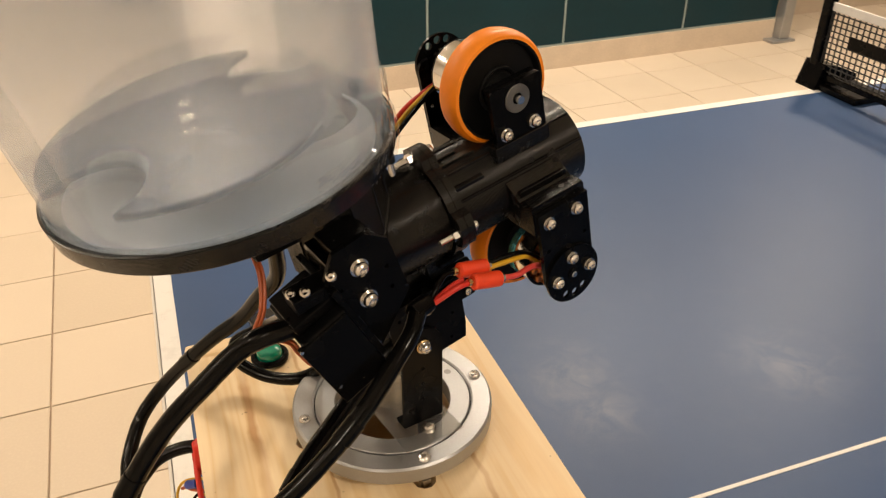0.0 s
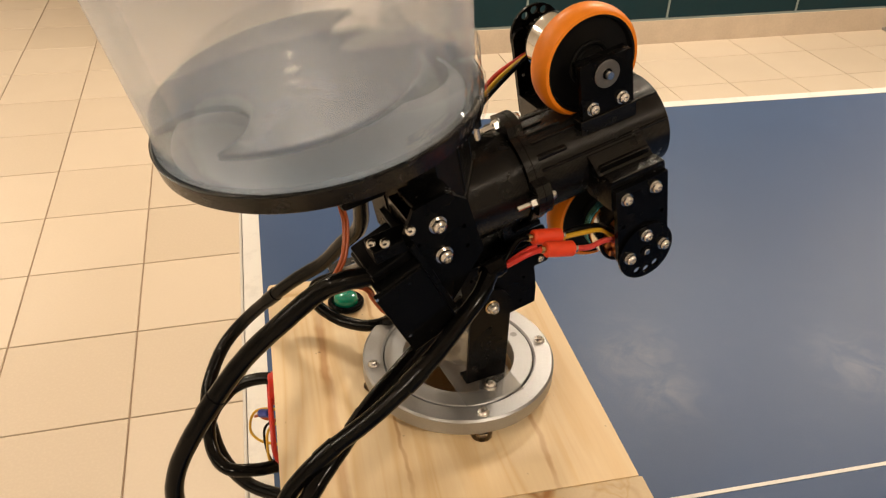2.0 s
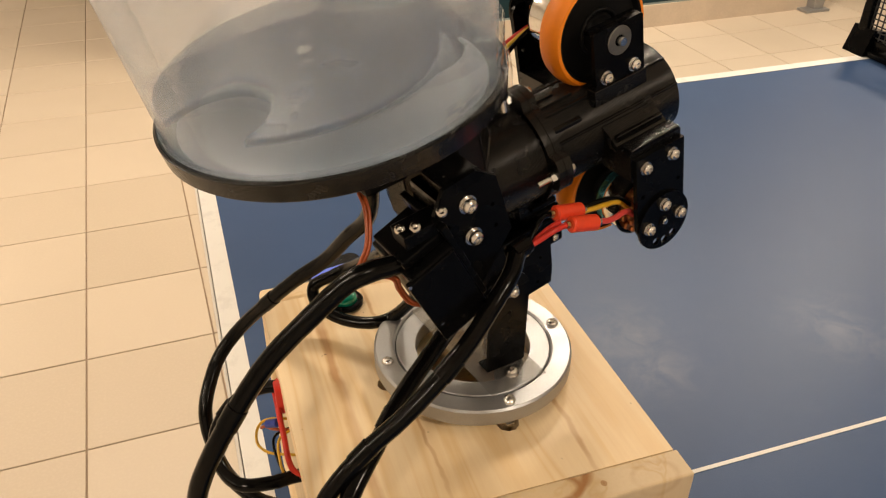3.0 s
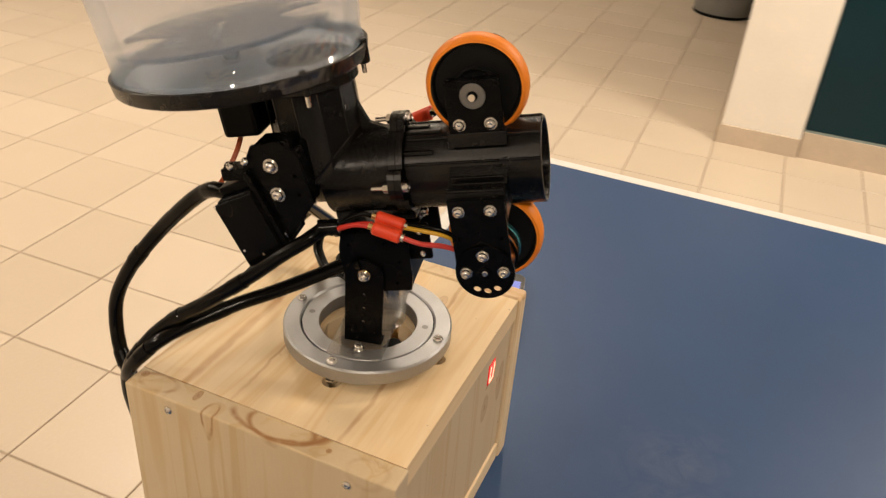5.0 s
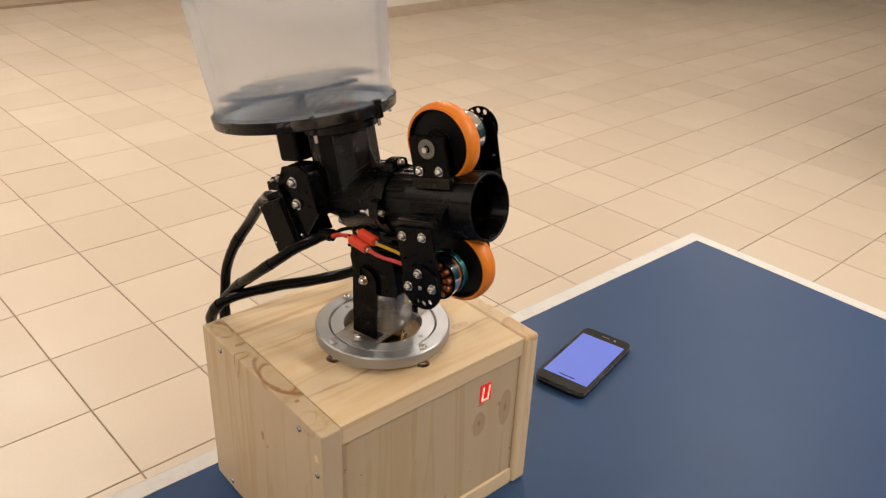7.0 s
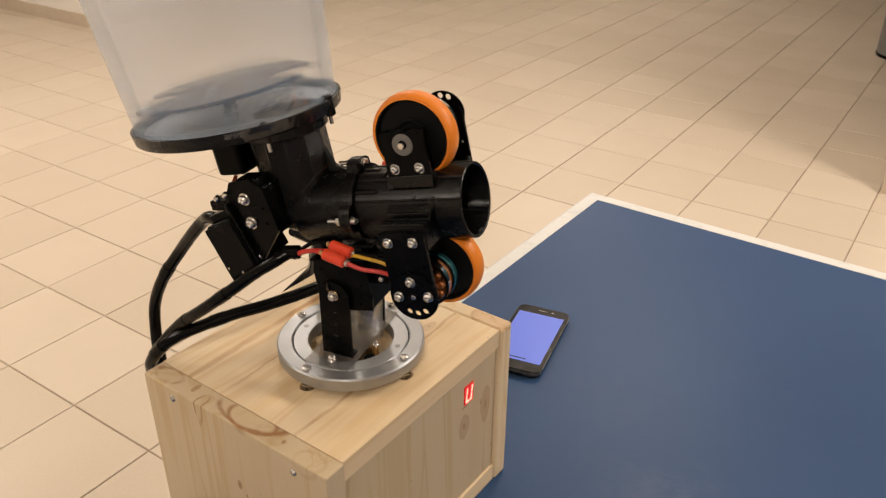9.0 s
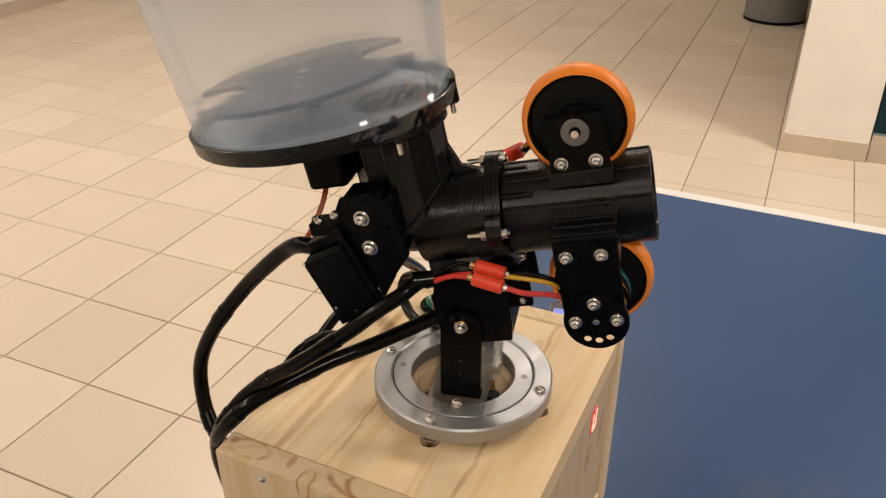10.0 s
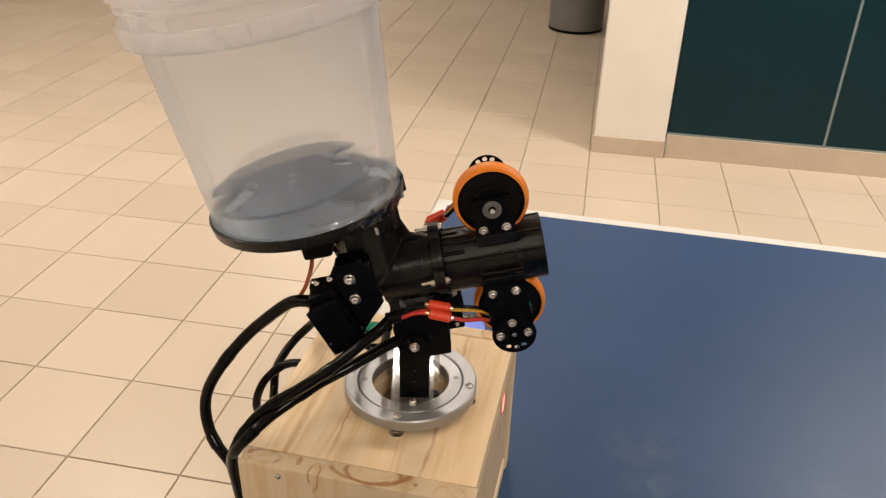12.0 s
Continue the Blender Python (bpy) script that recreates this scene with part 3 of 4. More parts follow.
def phone():
    p = group_at("mobile_phone", pose(0.1390, -0.4460, 0.7595, 0, 0, 12.8), "black mobile phone lying with its blue screen lit", "phone")
    shell = rounded(-0.034, -0.069, 0.034, 0.069, (0.010,) * 4)
    back = rounded(-0.0330, -0.0680, 0.0330, 0.0680, (0.0092,) * 4)
    part("back_shell", plate(back, Matrix.Translation((0, 0, 0.0006)), 0.0042), "phone", p, "black plastic back shell")
    part("rim", plate(shell, Matrix.Translation((0, 0, 0.0049)), 0.0033), "phone_rim", p, "grey metal rim", False)
    glass = rounded(-0.0332, -0.0682, 0.0332, 0.0682, (0.0094,) * 4)
    part("glass", plate(glass, Matrix.Translation((0, 0, 0.0083)), 0.0010), "phone", p, "black glass front")
    part("screen", box((-0.0292, -0.0515, 0.0093), (0.0292, 0.0515, 0.0096)), "screen", p, "plain lit blue screen")
    part("earpiece", box((-0.006, 0.0595, 0.0093), (0.005, 0.0608, 0.0097), 0.0001), "steel", p)
    part("lens", rod((0.012, 0.0600, 0.0093), (0.012, 0.0600, 0.0097), 0.0016, 12), "chrome", p)
    bm = bmesh.new()
    add_box(bm, (-0.0105, -0.0475, 0.0096), (0.0105, -0.0462, 0.0098))
    part("screen_bar", bm, "phone", p, "small dark bar of print")


phone()


# ---- wooden box ----
BX0, BX1, BY0, BY1, BZ0, BZ1 = 0.031, 0.231, -0.888, -0.648, 0.7602, 0.935
TURN_X, TURN_Y = 0.1475, -0.7675


def wooden_box():
    b = group_at("wooden_box", pose(0, 0, 0), "pale pine box housing the electronics, standing on the table", "box")

    def board(name, lo, hi, material, bevel=0.0015, label=""):
        c = (Vector(lo) + Vector(hi)) / 2
        ob = part(name, box(Vector(lo) - c, Vector(hi) - c, bevel), material, b, label)
        ob.location = c
        return ob

    board("side_board", (BX0, BY0, BZ0), (BX1, BY0 + 0.0185, BZ1), "wood_near_shaded", 0.0012, "pine board with small knots")
    board("side_board", (BX0, BY1 - 0.0185, BZ0), (BX1, BY1, BZ1), "wood_far", 0.003, "pine board with a broken corner")
    # top board with the round opening under the turntable
    ya, yb = BY0 + 0.0188, BY1 - 0.0188
    cx, cy = (BX0 + BX1) / 2, (ya + yb) / 2
    outline = [(BX0 - cx, ya - cy), (BX1 - 0.002 - cx, ya - cy), (BX1 - 0.002 - cx, yb - cy), (BX0 - cx, yb - cy)]
    holes = [(TURN_X - cx, TURN_Y - cy, 0.034)] + [(TURN_X - cx + 0.0545 * math.cos(radians(a)), TURN_Y - cy + 0.0545 * math.sin(radians(a)), 0.0068) for a in (-88, 2, 92, 182)]
    top = part("top_board", plate(outline, Matrix.Translation((0, 0, -0.0185)), 0.0183, holes), "wood_top", b, "pine top board with streaked grain")
    top.location = (cx, cy, BZ1)
    board("front_panel", (BX1 - 0.014, ya + 0.0004, BZ0 + 0.019), (BX1 - 0.004, yb - 0.0004, BZ1 - 0.0192), "wood_front_shaded", 0.0008, "pine front panel with two brown knots")
    board("bottom_board", (BX0, ya, BZ0), (BX1 - 0.002, yb, BZ0 + 0.0186), "wood_rail", 0.0012)
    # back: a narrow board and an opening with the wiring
    board("back_board", (BX0 + 0.004, ya + 0.0004, BZ0 + 0.09), (BX0 + 0.013, yb - 0.0004, BZ1 - 0.019), "wood_front_shaded", 0.0008)
    board("back_board", (BX0 + 0.004, ya + 0.06, BZ0 + 0.019), (BX0 + 0.013, yb - 0.0004, BZ0 + 0.0895), "wood_front_shaded", 0.0008)
    for x, z in ((0.066, 0.9255), (0.199, 0.9235), (0.063, 0.770), (0.2235, 0.893), (0.2225, 0.775)):
        screw((x, BY0 + 0.0006, z), (0, -1, 0), b, 0.0030, washer=False)
    for z in (0.9085, 0.800):
        part("filler_plug", rod((0.2225, BY0 + 0.001, z), (0.2225, BY0 - 0.0003, z), 0.0032, 14), "wood_top", b, "filled screw hole")
    for x, z in ((0.066, 0.9255), (0.199, 0.9235)):
        screw((x, BY1 - 0.0006, z), (0, 1, 0), b, 0.0030, washer=False)
    # back grommet
    part("grommet", hoop(0.011, 0.006, (BX0 + 0.003, -0.738, 0.914), (BX0 - 0.004, -0.738, 0.914), 20), "wire_red", b, "red cable grommet", True)


def digit_display():
    d = group_at("digit_display", pose(BX1 - 0.0040, -0.7100, 0.8925), "lit red seven-segment digit let into the box", "display")
    part("window", box((-0.003, -0.0068, -0.0098), (0.0006, 0.0068, 0.0098), 0.0004), "display", d, "dark red window")
    h, w, k = 0.0070, 0.0036, 0.00062
    # the figure U: both left, both right and the bottom segment; slightly slanted
    for y, z0, z1 in ((-w, 0.0006, h), (-w, -h, -0.0006), (w, 0.0006, h), (w, -h, -0.0006)):
        bm = box((0.0007, y - k, z0), (0.0012, y + k, z1))
        for v in bm.verts:
            v.co.y += v.co.z * 0.12
        part("segment", bm, "digit", d, "lit segment")
    bm = box((0.0007, -w - k - 0.0008, -h - k), (0.0012, w + k - 0.0008, -h + k))
    part("segment", bm, "digit", d, "lit segment")


def button():
    b = group_at("push_button", pose(0.0855, -0.6825, BZ1), "round green push button in a black bezel on the box", "button")
    part("bezel", hoop(0.0128, 0.0088, (0, 0, 0), (0, 0, 0.004), 28, 0.001), "black", b, smooth=True)
    part("lens", lathe([(1e-5, 0), (0.0086, 0), (0.0086, 0.0055), (0.0078, 0.0072), (0.0055, 0.0084), (1e-5, 0.0088)], (0, 0, 0.0003), (0, 0, 1), 28, False), "green", b, "domed green lens", True)


wooden_box()
digit_display()
button()


# ---- turntable ----
def turntable():
    t = group_at("turntable_bearing", pose(TURN_X, TURN_Y, 0.9405, 0, 0, 2), "satin aluminium turntable ring on four bolts", "turntable")
    part("outer_ring", hoop(0.0605, 0.0478, (0, 0, 0), (0, 0, 0.0115), 96, 0.0012), "alu", t, smooth=True)
    part("inner_ring", hoop(0.0471, 0.0350, (0, 0, 0.0), (0, 0, 0.0110), 96, 0.0005), "alu", t, smooth=True)
    # added black hoop darkens the open gap between the rings
    part("gap_seal", hoop(0.0477, 0.0472, (0, 0, 0.001), (0, 0, 0.0085), 64, 0.0), "black", t, smooth=True)
    for a in (0, 90, 180, 270):
        c, s = math.cos(radians(a)), math.sin(radians(a))
        screw((0.0545 * c, 0.0545 * s, 0.0112), (0, 0, 1), t, 0.0036, washer=False)
        bm = bmesh.new()
        add_rod(bm, (0.0545 * c, 0.0545 * s, -0.022), (0.0545 * c, 0.0545 * s, 0.0), 0.0022, 12)
        add_rod(bm, (0.0545 * c, 0.0545 * s, -0.0052), (0.0545 * c, 0.0545 * s, -0.0026), 0.0046, 6)
        part("bolt", bm, "steel", t)
    bm = bmesh.new()
    add_rod(bm, (0.023, -0.005, -0.030), (0.023, -0.005, -0.004), 0.0085, 20, 0.001)
    add_rod(bm, (0.023, -0.005, -0.004), (0.023, -0.005, 0.002), 0.0050, 16, 0.0006)
    part("slip_ring", bm, "servo", t, "black slip ring in the turntable's opening", True)
    part("spacer", rod((0.016, 0.012, -0.020), (0.016, 0.012, 0.001), 0.0030, 6), "brass", t, "brass hexagonal spacer")
    screw((0.016, 0.012, 0.001), (0, 0, 1), t, 0.0026, washer=False)
    # flush grey discs stand in for the dark of open holes
    for a in (14, 104, 194, 284):
        c, s = math.cos(radians(a)), math.sin(radians(a))
        part("hole", rod((0.0415 * c, 0.0415 * s, 0.0100), (0.0415 * c, 0.0415 * s, 0.01105), 0.0023, 14), "bin", t, "dull grey disc in place of a hole")


turntable()


# ---- launcher ----
YAW, RISE = 13.3, 12.4
PIVOT = pose(TURN_X, TURN_Y, 1.0085, 0, 0, YAW)
HEAD = PIVOT @ pose(0, 0, 0, 0, -RISE, 0)
MM = 0.001


def mm(*v):
    return Vector(v) * MM


def at_head(*v):
    return HEAD @ mm(*v)


def outline_mm(pts):
    return [(x * MM, y * MM) for x, y in pts]


def sheet(pts, y, thick, holes=()):
    """A plate in the head's x, z plane at y, in millimetres."""
    return plate(outline_mm(pts), Matrix.Translation(mm(0, y, 0)) @ FRONT, thick * MM, [(a * MM, b * MM, r * MM) for a, b, r in holes])


def pan_bracket():
    p = group_at("pan_bracket", PIVOT, "black metal bracket on a clear plate over the turntable", "bracket")
    arm = rounded(-9, -55, 17, 11, (0, 0, 12.9, 12.9))
    holes = [(4, -16, 1.2), (4, -27, 1.2), (4, -38, 1.2), (-4, -47, 1.2), (12, -47, 1.2)]
    for y in (-29.5, 27.5):
        part("arm", sheet(arm, y, 2, holes), "black", p)
    part("foot", box(mm(-9, -29.4, -55.2), mm(17, -20, -53.2), 0.0003), "black", p)
    part("acrylic_plate", box(mm(-17, -46, -56.4), mm(21, 46, -55.4), 0.0002), "clear", p, "clear acrylic plate")
    part("acrylic_tube", hoop(0.0205, 0.0192, mm(6, 2, -54), mm(6, 2, -18), 40, 0.0003), "sleeve", p, "clear plastic sleeve", True)
    bm = plate(outline_mm([(-16, -54), (20, -54), (14, -20), (-4, -12)]), Matrix.Translation(mm(0, 12, 0)) @ FRONT, 0.001)
    part("acrylic_gusset", bm, "sleeve", p, "clear plastic gusset")
    screw(mm(3, -37, -55.4), (0, 0, 1), p, 0.0032)
    screw(mm(3, 37, -55.4), (0, 0, 1), p, 0.0032)
    part("pivot_washer", rod(mm(4, -29.6, 0), mm(4, -30.8, 0), 0.0044, 20, 0.0003), "brass", p, "brass washer", True)
    screw(mm(4, -30.8, 0), (0, -1, 0), p, 0.0031, "steel", "steel pivot screw", name="pivot_screw")
    part("pivot_washer", rod(mm(4, 29.6, 0), mm(4, 30.8, 0), 0.0044, 20, 0.0003), "brass", p, "brass washer", True)
    screw(mm(4, 30.8, 0), (0, 1, 0), p, 0.0031, "steel", "steel pivot screw", name="pivot_screw")


AY, AZ = -6.5, 64.5  # the barrel's axis in the head


def head():
    h = group_at("launcher_head", HEAD, "black printed ball launcher head with two orange wheels", "launcher")
    # barrel
    R, r = 26.5, 24.2
    part("barrel", hoop(R * MM, r * MM, mm(44, AY, AZ), mm(126, AY, AZ), 72, 0.0006), "print", h, "black printed barrel tube", True)
    for a in (24, 58, 100):
        y, z = AY - (R + 0.1) * math.cos(radians(a)), AZ + (R + 0.1) * math.sin(radians(a))
        part("rib", box(mm(45, y - 0.9, z - 0.7), mm(125.4, y + 0.9, z + 0.7), 0.0004), "print", h)
    for a, x1 in ((40, 62), (72, 66), (84, 58)):
        y, z = AY - R * math.cos(radians(a)), AZ + R * math.sin(radians(a))
        part("step", box(mm(44.2, y - 2.0, z - 1.4), mm(x1, y + 2.0, z + 1.0), 0.0005), "print", h)
    part("inner_rail", box(mm(70, AY - 4, AZ - 24.6), mm(125, AY + 4, AZ - 21.5), 0.0005), "print", h)
    part("inner_rail", box(mm(70, AY + 16, AZ - 18.5), mm(125, AY + 20, AZ - 14), 0.0005), "print", h)

    def flange(x0, x1):
        pts = []
        for k in range(72):
            a = 2 * math.pi * k / 72
            rad = 29.5 + 6.5 * max(0.0, math.cos(2 * a) ** 2 * (1 if abs(math.cos(2 * a)) > 0.85 else 0)) ** 1.0
            pts.append((AY + rad * math.sin(a), AZ + rad * math.cos(a)))
        # plate's x, y to y, z and its thickness to x
        m = Matrix.Translation(mm(x0, 0, 0)) @ Matrix(((0, 0, 1, 0), (1, 0, 0, 0), (0, 1, 0, 0), (0, 0, 0, 1)))
        return plate(outline_mm(pts), m, (x1 - x0) * MM)

    part("flange", flange(35.0, 39.3), "print", h)
    part("flange", flange(39.6, 43.8), "print", h)
    for y, z in ((AY - 32, AZ), (AY, AZ + 32), (AY + 32, AZ), (AY, AZ - 32)):
        bolt = part("flange_bolt", rod(mm(24, y, z), mm(43, y, z), 0.0015, 12), "steel", h)
        bolt_head = screw(mm(43.8, y, z), (1, 0, 0), bolt, 0.0029)
        bolt_head.name = "bolt_head"
        part("nut", rod(mm(31.5, y, z), mm(34.8, y, z), 0.0031, 6), "steel", bolt)
    # elbow and feed tube
    part("elbow", hoop(0.0270, 0.0245, mm(-10, AY, AZ), mm(35, AY, AZ), 64, 0.0005), "print", h, "black printed elbow", True)
    # faceted feed tube with beaded edges, mitred into the elbow
    bm = bmesh.new()
    loops = []
    for rad, z in ((24.5, AZ + 3), (28.3, AZ + 3), (28.3, AZ + 68), (24.5, AZ + 68)):
        loops.append([bm.verts.new(mm(-13.5 + rad * math.sin(radians(30 * k - 2)), AY - rad * math.cos(radians(30 * k - 2)), z)) for k in range(12)])
    for p, q in zip(loops, loops[1:] + loops[:1]):
        for k in range(12):
            bm.faces.new((p[k], p[(k + 1) % 12], q[(k + 1) % 12], q[k]))
    bmesh.ops.recalc_face_normals(bm, faces=bm.faces)
    part("feed_tube", bm, "print_up", h, "black printed faceted feed tube")
    for k, low in ((-3, AZ + 20), (-2, AZ + 4), (-1, AZ + 2), (0, AZ + 3), (1, 84), (2, 95), (3, 102)):
        x, y = -13.5 + 28.3 * math.sin(radians(30 * k - 2)), AY - 28.3 * math.cos(radians(30 * k - 2))
        part("edge_bead", rod(mm(x, y, low), mm(x, y, 131.5), 0.00055, 8), "bead", h, smooth=True)
    mitre = [(-13.5 + 28.0 * math.sin(radians(t)), AY - 28.0 * math.cos(radians(t))) for t in (2, 30, 58, 86)]
    for (x0, y0), (x1, y1) in zip(mitre, mitre[1:]):
        part("mitre_seam", rod(mm(x0, y0, 82 + x0), mm(x1, y1, 82 + x1), 0.0009, 8), "bead", h, smooth=True)
    bm = lathe([(1e-5, -18 * MM), (9 * MM, -17 * MM), (17 * MM, -14 * MM), (24 * MM, -8 * MM), (27.1 * MM, 0), (27.1 * MM, 4 * MM)], mm(-13.5, AY, AZ), (0, 0, 1), 56, False)
    part("heel", bm, "print", h, smooth=True)
    # gusset web between elbow and feed tube
    part("web", sheet([(10, 88), (34, 90.5), (20, 96), (13.6, 112)], AY - 2, 4), "print", h)
    # wheels with their motors and plates; side: the way from the wheel to its motor
    def drive(z, side):
        c = mm(90, AY, z)
        s = Vector((0, side, 0))
        wheel = part("wheel", lathe([(3 * MM, -6.5 * MM), (9 * MM, -6.5 * MM), (10 * MM, -4.5 * MM), (24.5 * MM, -4.0 * MM), (25.5 * MM, -7.2 * MM), (26.8 * MM, -7.6 * MM), (26.8 * MM, 7.6 * MM), (25.5 * MM, 7.2 * MM), (24.5 * MM, 4.0 * MM), (10 * MM, 4.5 * MM), (9 * MM, 6.5 * MM), (3 * MM, 6.5 * MM)], c, (0, 1, 0), 72), "hub", h, "black wheel hub", True)
        part("tyre", lathe([(26.7 * MM, -7.7 * MM), (28.4 * MM, -7.4 * MM), (29.8 * MM, -5.6 * MM), (30.5 * MM, -2.6 * MM), (30.7 * MM, 0), (30.5 * MM, 2.6 * MM), (29.8 * MM, 5.6 * MM), (28.4 * MM, 7.4 * MM), (26.7 * MM, 7.7 * MM)], c, (0, 1, 0), 96), "orange", wheel, "orange polyurethane tyre", True)
        part("axle", rod(c - s * 24 * MM, c + s * 40 * MM, 0.0021, 16), "chrome", wheel)
        part("collar", rod(c - s * 6.6 * MM, c - s * 11 * MM, 0.0058, 24, 0.0005), "chrome", wheel, "polished shaft collar", True)
        part("hub_ring", hoop(0.0125, 0.0108, c - s * 3.9 * MM, c - s * 6.3 * MM, 36), "hub", wheel, smooth=True)
        # motor: bell, coloured band, windings, base
        motor = part("motor", lathe([(2 * MM, 10 * MM), (13 * MM, 10 * MM), (17.0 * MM, 13.5 * MM), (17.5 * MM, 15 * MM), (17.5 * MM, 31 * MM), (15.6 * MM, 31 * MM), (15.6 * MM, 17 * MM), (2 * MM, 16 * MM)], c, s, 48), "chrome", h, "polished brushless motor bell", True)
        part("band", hoop(0.01775, 0.0174, c + s * 15.2 * MM, c + s * 19.6 * MM, 48, 0.0001), "cyan", motor, "cyan band", True)
        part("rim", hoop(0.01765, 0.0158, c + s * 31.0 * MM, c + s * 32.2 * MM, 48, 0.0002), "black", motor, smooth=True)
        bm = bmesh.new()
        for k in range(12):
            a = k * math.pi / 6
            p = c + Vector((math.cos(a), 0, math.sin(a))) * 10.0 * MM
            q = c + Vector((math.cos(a), 0, math.sin(a))) * 13.2 * MM
            add_rod(bm, p + s * 20 * MM, p + s * 37 * MM, 0.0024, 8, 0.0008)
            add_rod(bm, q + s * 20 * MM, q + s * 35.5 * MM, 0.0026, 8, 0.0008)
        tagged(part("windings", bm, "copper", motor, "copper windings", True), kind="stuff")
        part("base", lathe([(3 * MM, 30 * MM), (7 * MM, 30 * MM), (7 * MM, 37.5 * MM), (9.5 * MM, 38.5 * MM), (9.5 * MM, 46.3 * MM), (3 * MM, 46.3 * MM)], c, s, 36), "black", motor, smooth=True)
        # motor plate
        y_in, up = AY + side * 46.5, (1 if z > AZ else -1)
        dz = 46.6
        z_foot = z - up * dz
        corner = (0, 0, 6, 6) if up > 0 else (6, 6, 0, 0)
        pts = rounded(73, min(z_foot, z + up * 6), 106, max(z_foot, z + up * 6), corner, 5)
        y_low = y_in if side > 0 else y_in - 3
        side_holes = [(77, z - up * 22, 1.2), (102, z - up * 22, 1.2)]
        bracket = part("motor_plate", sheet(pts, y_low, 3.0, side_holes), "black", h, "black motor plate")
        disc_r = 17.8 if up < 0 else 16.4
        disc = [(90 + disc_r * math.cos(k * math.pi / 24), z + disc_r * math.sin(k * math.pi / 24)) for k in range(48)]
        cut = [(90 + 13.0 * math.cos(radians(a)), z + 13.0 * math.sin(radians(a)), 2.3) for a in (-118, -62, -90)] if up < 0 else [(90 + 13.0 * math.cos(radians(a)), z + 13.0 * math.sin(radians(a)), 2.3) for a in (118, 62, 90)]
        y_disc = y_in + side * 3.0 if side > 0 else y_in - 4.8
        part("mount_disc", sheet(disc, y_disc, 1.8, cut), "black", bracket, "black drilled mounting disc")
        face = AY + side * (46.5 + 4.8)
        for a, rr in ((90, 11.5), (178, 11.2), (2, 11.2)):
            zz = z + rr * math.sin(radians(a)) * (-up)
            screw(mm(90 + rr * math.cos(radians(a)), face, zz), s, bracket)
        part("shaft_cap", rod(mm(90, face, z), mm(90, face + side * 0.8, z), 0.0036, 20, 0.0003), "black", bracket)
        part("shaft_end", rod(mm(90, face + side * 0.8, z), mm(90, face + side * 1.6, z), 0.0018, 16, 0.0003), "steel", bracket)
        for x in (79, 97.5):
            screw(mm(x, AY + side * 49.5, z_foot + up * 6.6), s, bracket)
        # saddle that carries the plate on the barrel
        m = Matrix.Translation(mm(72, AY, 0)) @ Matrix(((0, 0, 1, 0), (1, 0, 0, 0), (0, 1, 0, 0), (0, 0, 0, 1)))
        prof = [(side * 21, AZ + up * 16), (side * 46.3, AZ + up * 16), (side * 46.3, AZ - up * 1), (side * 36, AZ - up * 1), (side * 33, AZ - up * 3.5), (side * 25.6, AZ - up * 8.5), (side * 22, AZ - up * 8.5)]
        part("saddle", plate(outline_mm(prof), m, 0.0345), "print", h)
        part("saddle_lip", box(mm(73, min(AY + side * 38, AY + side * 46.2), AZ - up * 1 - (0 if up < 0 else 1.6)), mm(106, max(AY + side * 38, AY + side * 46.2), AZ - up * 1 + (1.6 if up < 0 else 0)), 0.0004), "print", h)
        for off, top in ((33.5, 5.6),):
            part("saddle_ridge", box(mm(74, AY + side * off - 1.3, min(AZ - up * 1, AZ - up * top)), mm(105, AY + side * off + 1.3, max(AZ - up * 1, AZ - up * top)), 0.0004), "print", h)
        # plate that carries the free end of the axle
        y_far = AY - side * 17.5
        za, zb = z - up * 28, z + up * 9
        flat = rounded(74, min(za, zb), 106, max(za, zb), (1.5,) * 4, 3)
        stay = part("axle_plate", sheet(flat, y_far - (3.0 if side > 0 else 0), 3.0), "black", h, "black axle plate")
        out = y_far - side * 3.0
        part("bearing", hoop(0.0076, 0.0030, mm(90, out + side * 0.4, z), mm(90, out - side * 0.8, z), 28, 0.0003), "grey_steel", stay, "dull steel bearing washer", True)
        part("axle_end", rod(mm(90, out, z), mm(90, out - side * 2.6, z), 0.0020, 14, 0.0004), "grey_steel", stay)
        for x in (80.3, 98.7):
            screw(mm(x, out, z - up * 16.8), -s, stay)
        part("axle_plate_flange", box(mm(74.5, min(y_far, y_far + side * 5), min(zb, zb - up * 2.4)), mm(105.5, max(y_far, y_far + side * 5), max(zb, zb - up * 2.4)), 0.0004), "black", stay)
        # pad under the plate on the barrel
        zp0, zp1 = AZ + up * 18.5, AZ + up * 27.5
        part("pad", box(mm(72, min(AY - side * 14.5, AY - side * 21.5), min(zp0, zp1)), mm(107, max(AY - side * 14.5, AY - side * 21.5), max(zp0, zp1)), 0.0006), "print", h)

    drive(113.6, 1)
    drive(15.4, -1)

    # tilt servo under the elbow
    part("servo_body", box(mm(-8, -23, -15), mm(33, 20, 26), 0.001), "servo", h, "black servo body")
    part("servo_ear", box(mm(33, -20, 4), mm(49, -16, 30), 0.0015), "servo", h)
    part("servo_ear", box(mm(33, 12, 4), mm(49, 16, 30), 0.0015), "servo", h)
    screw(mm(43, -20.1, 9), (0, -1, 0), h, 0.0024, washer=False)
    screw(mm(43, -20.1, 25), (0, -1, 0), h, 0.0024, washer=False)
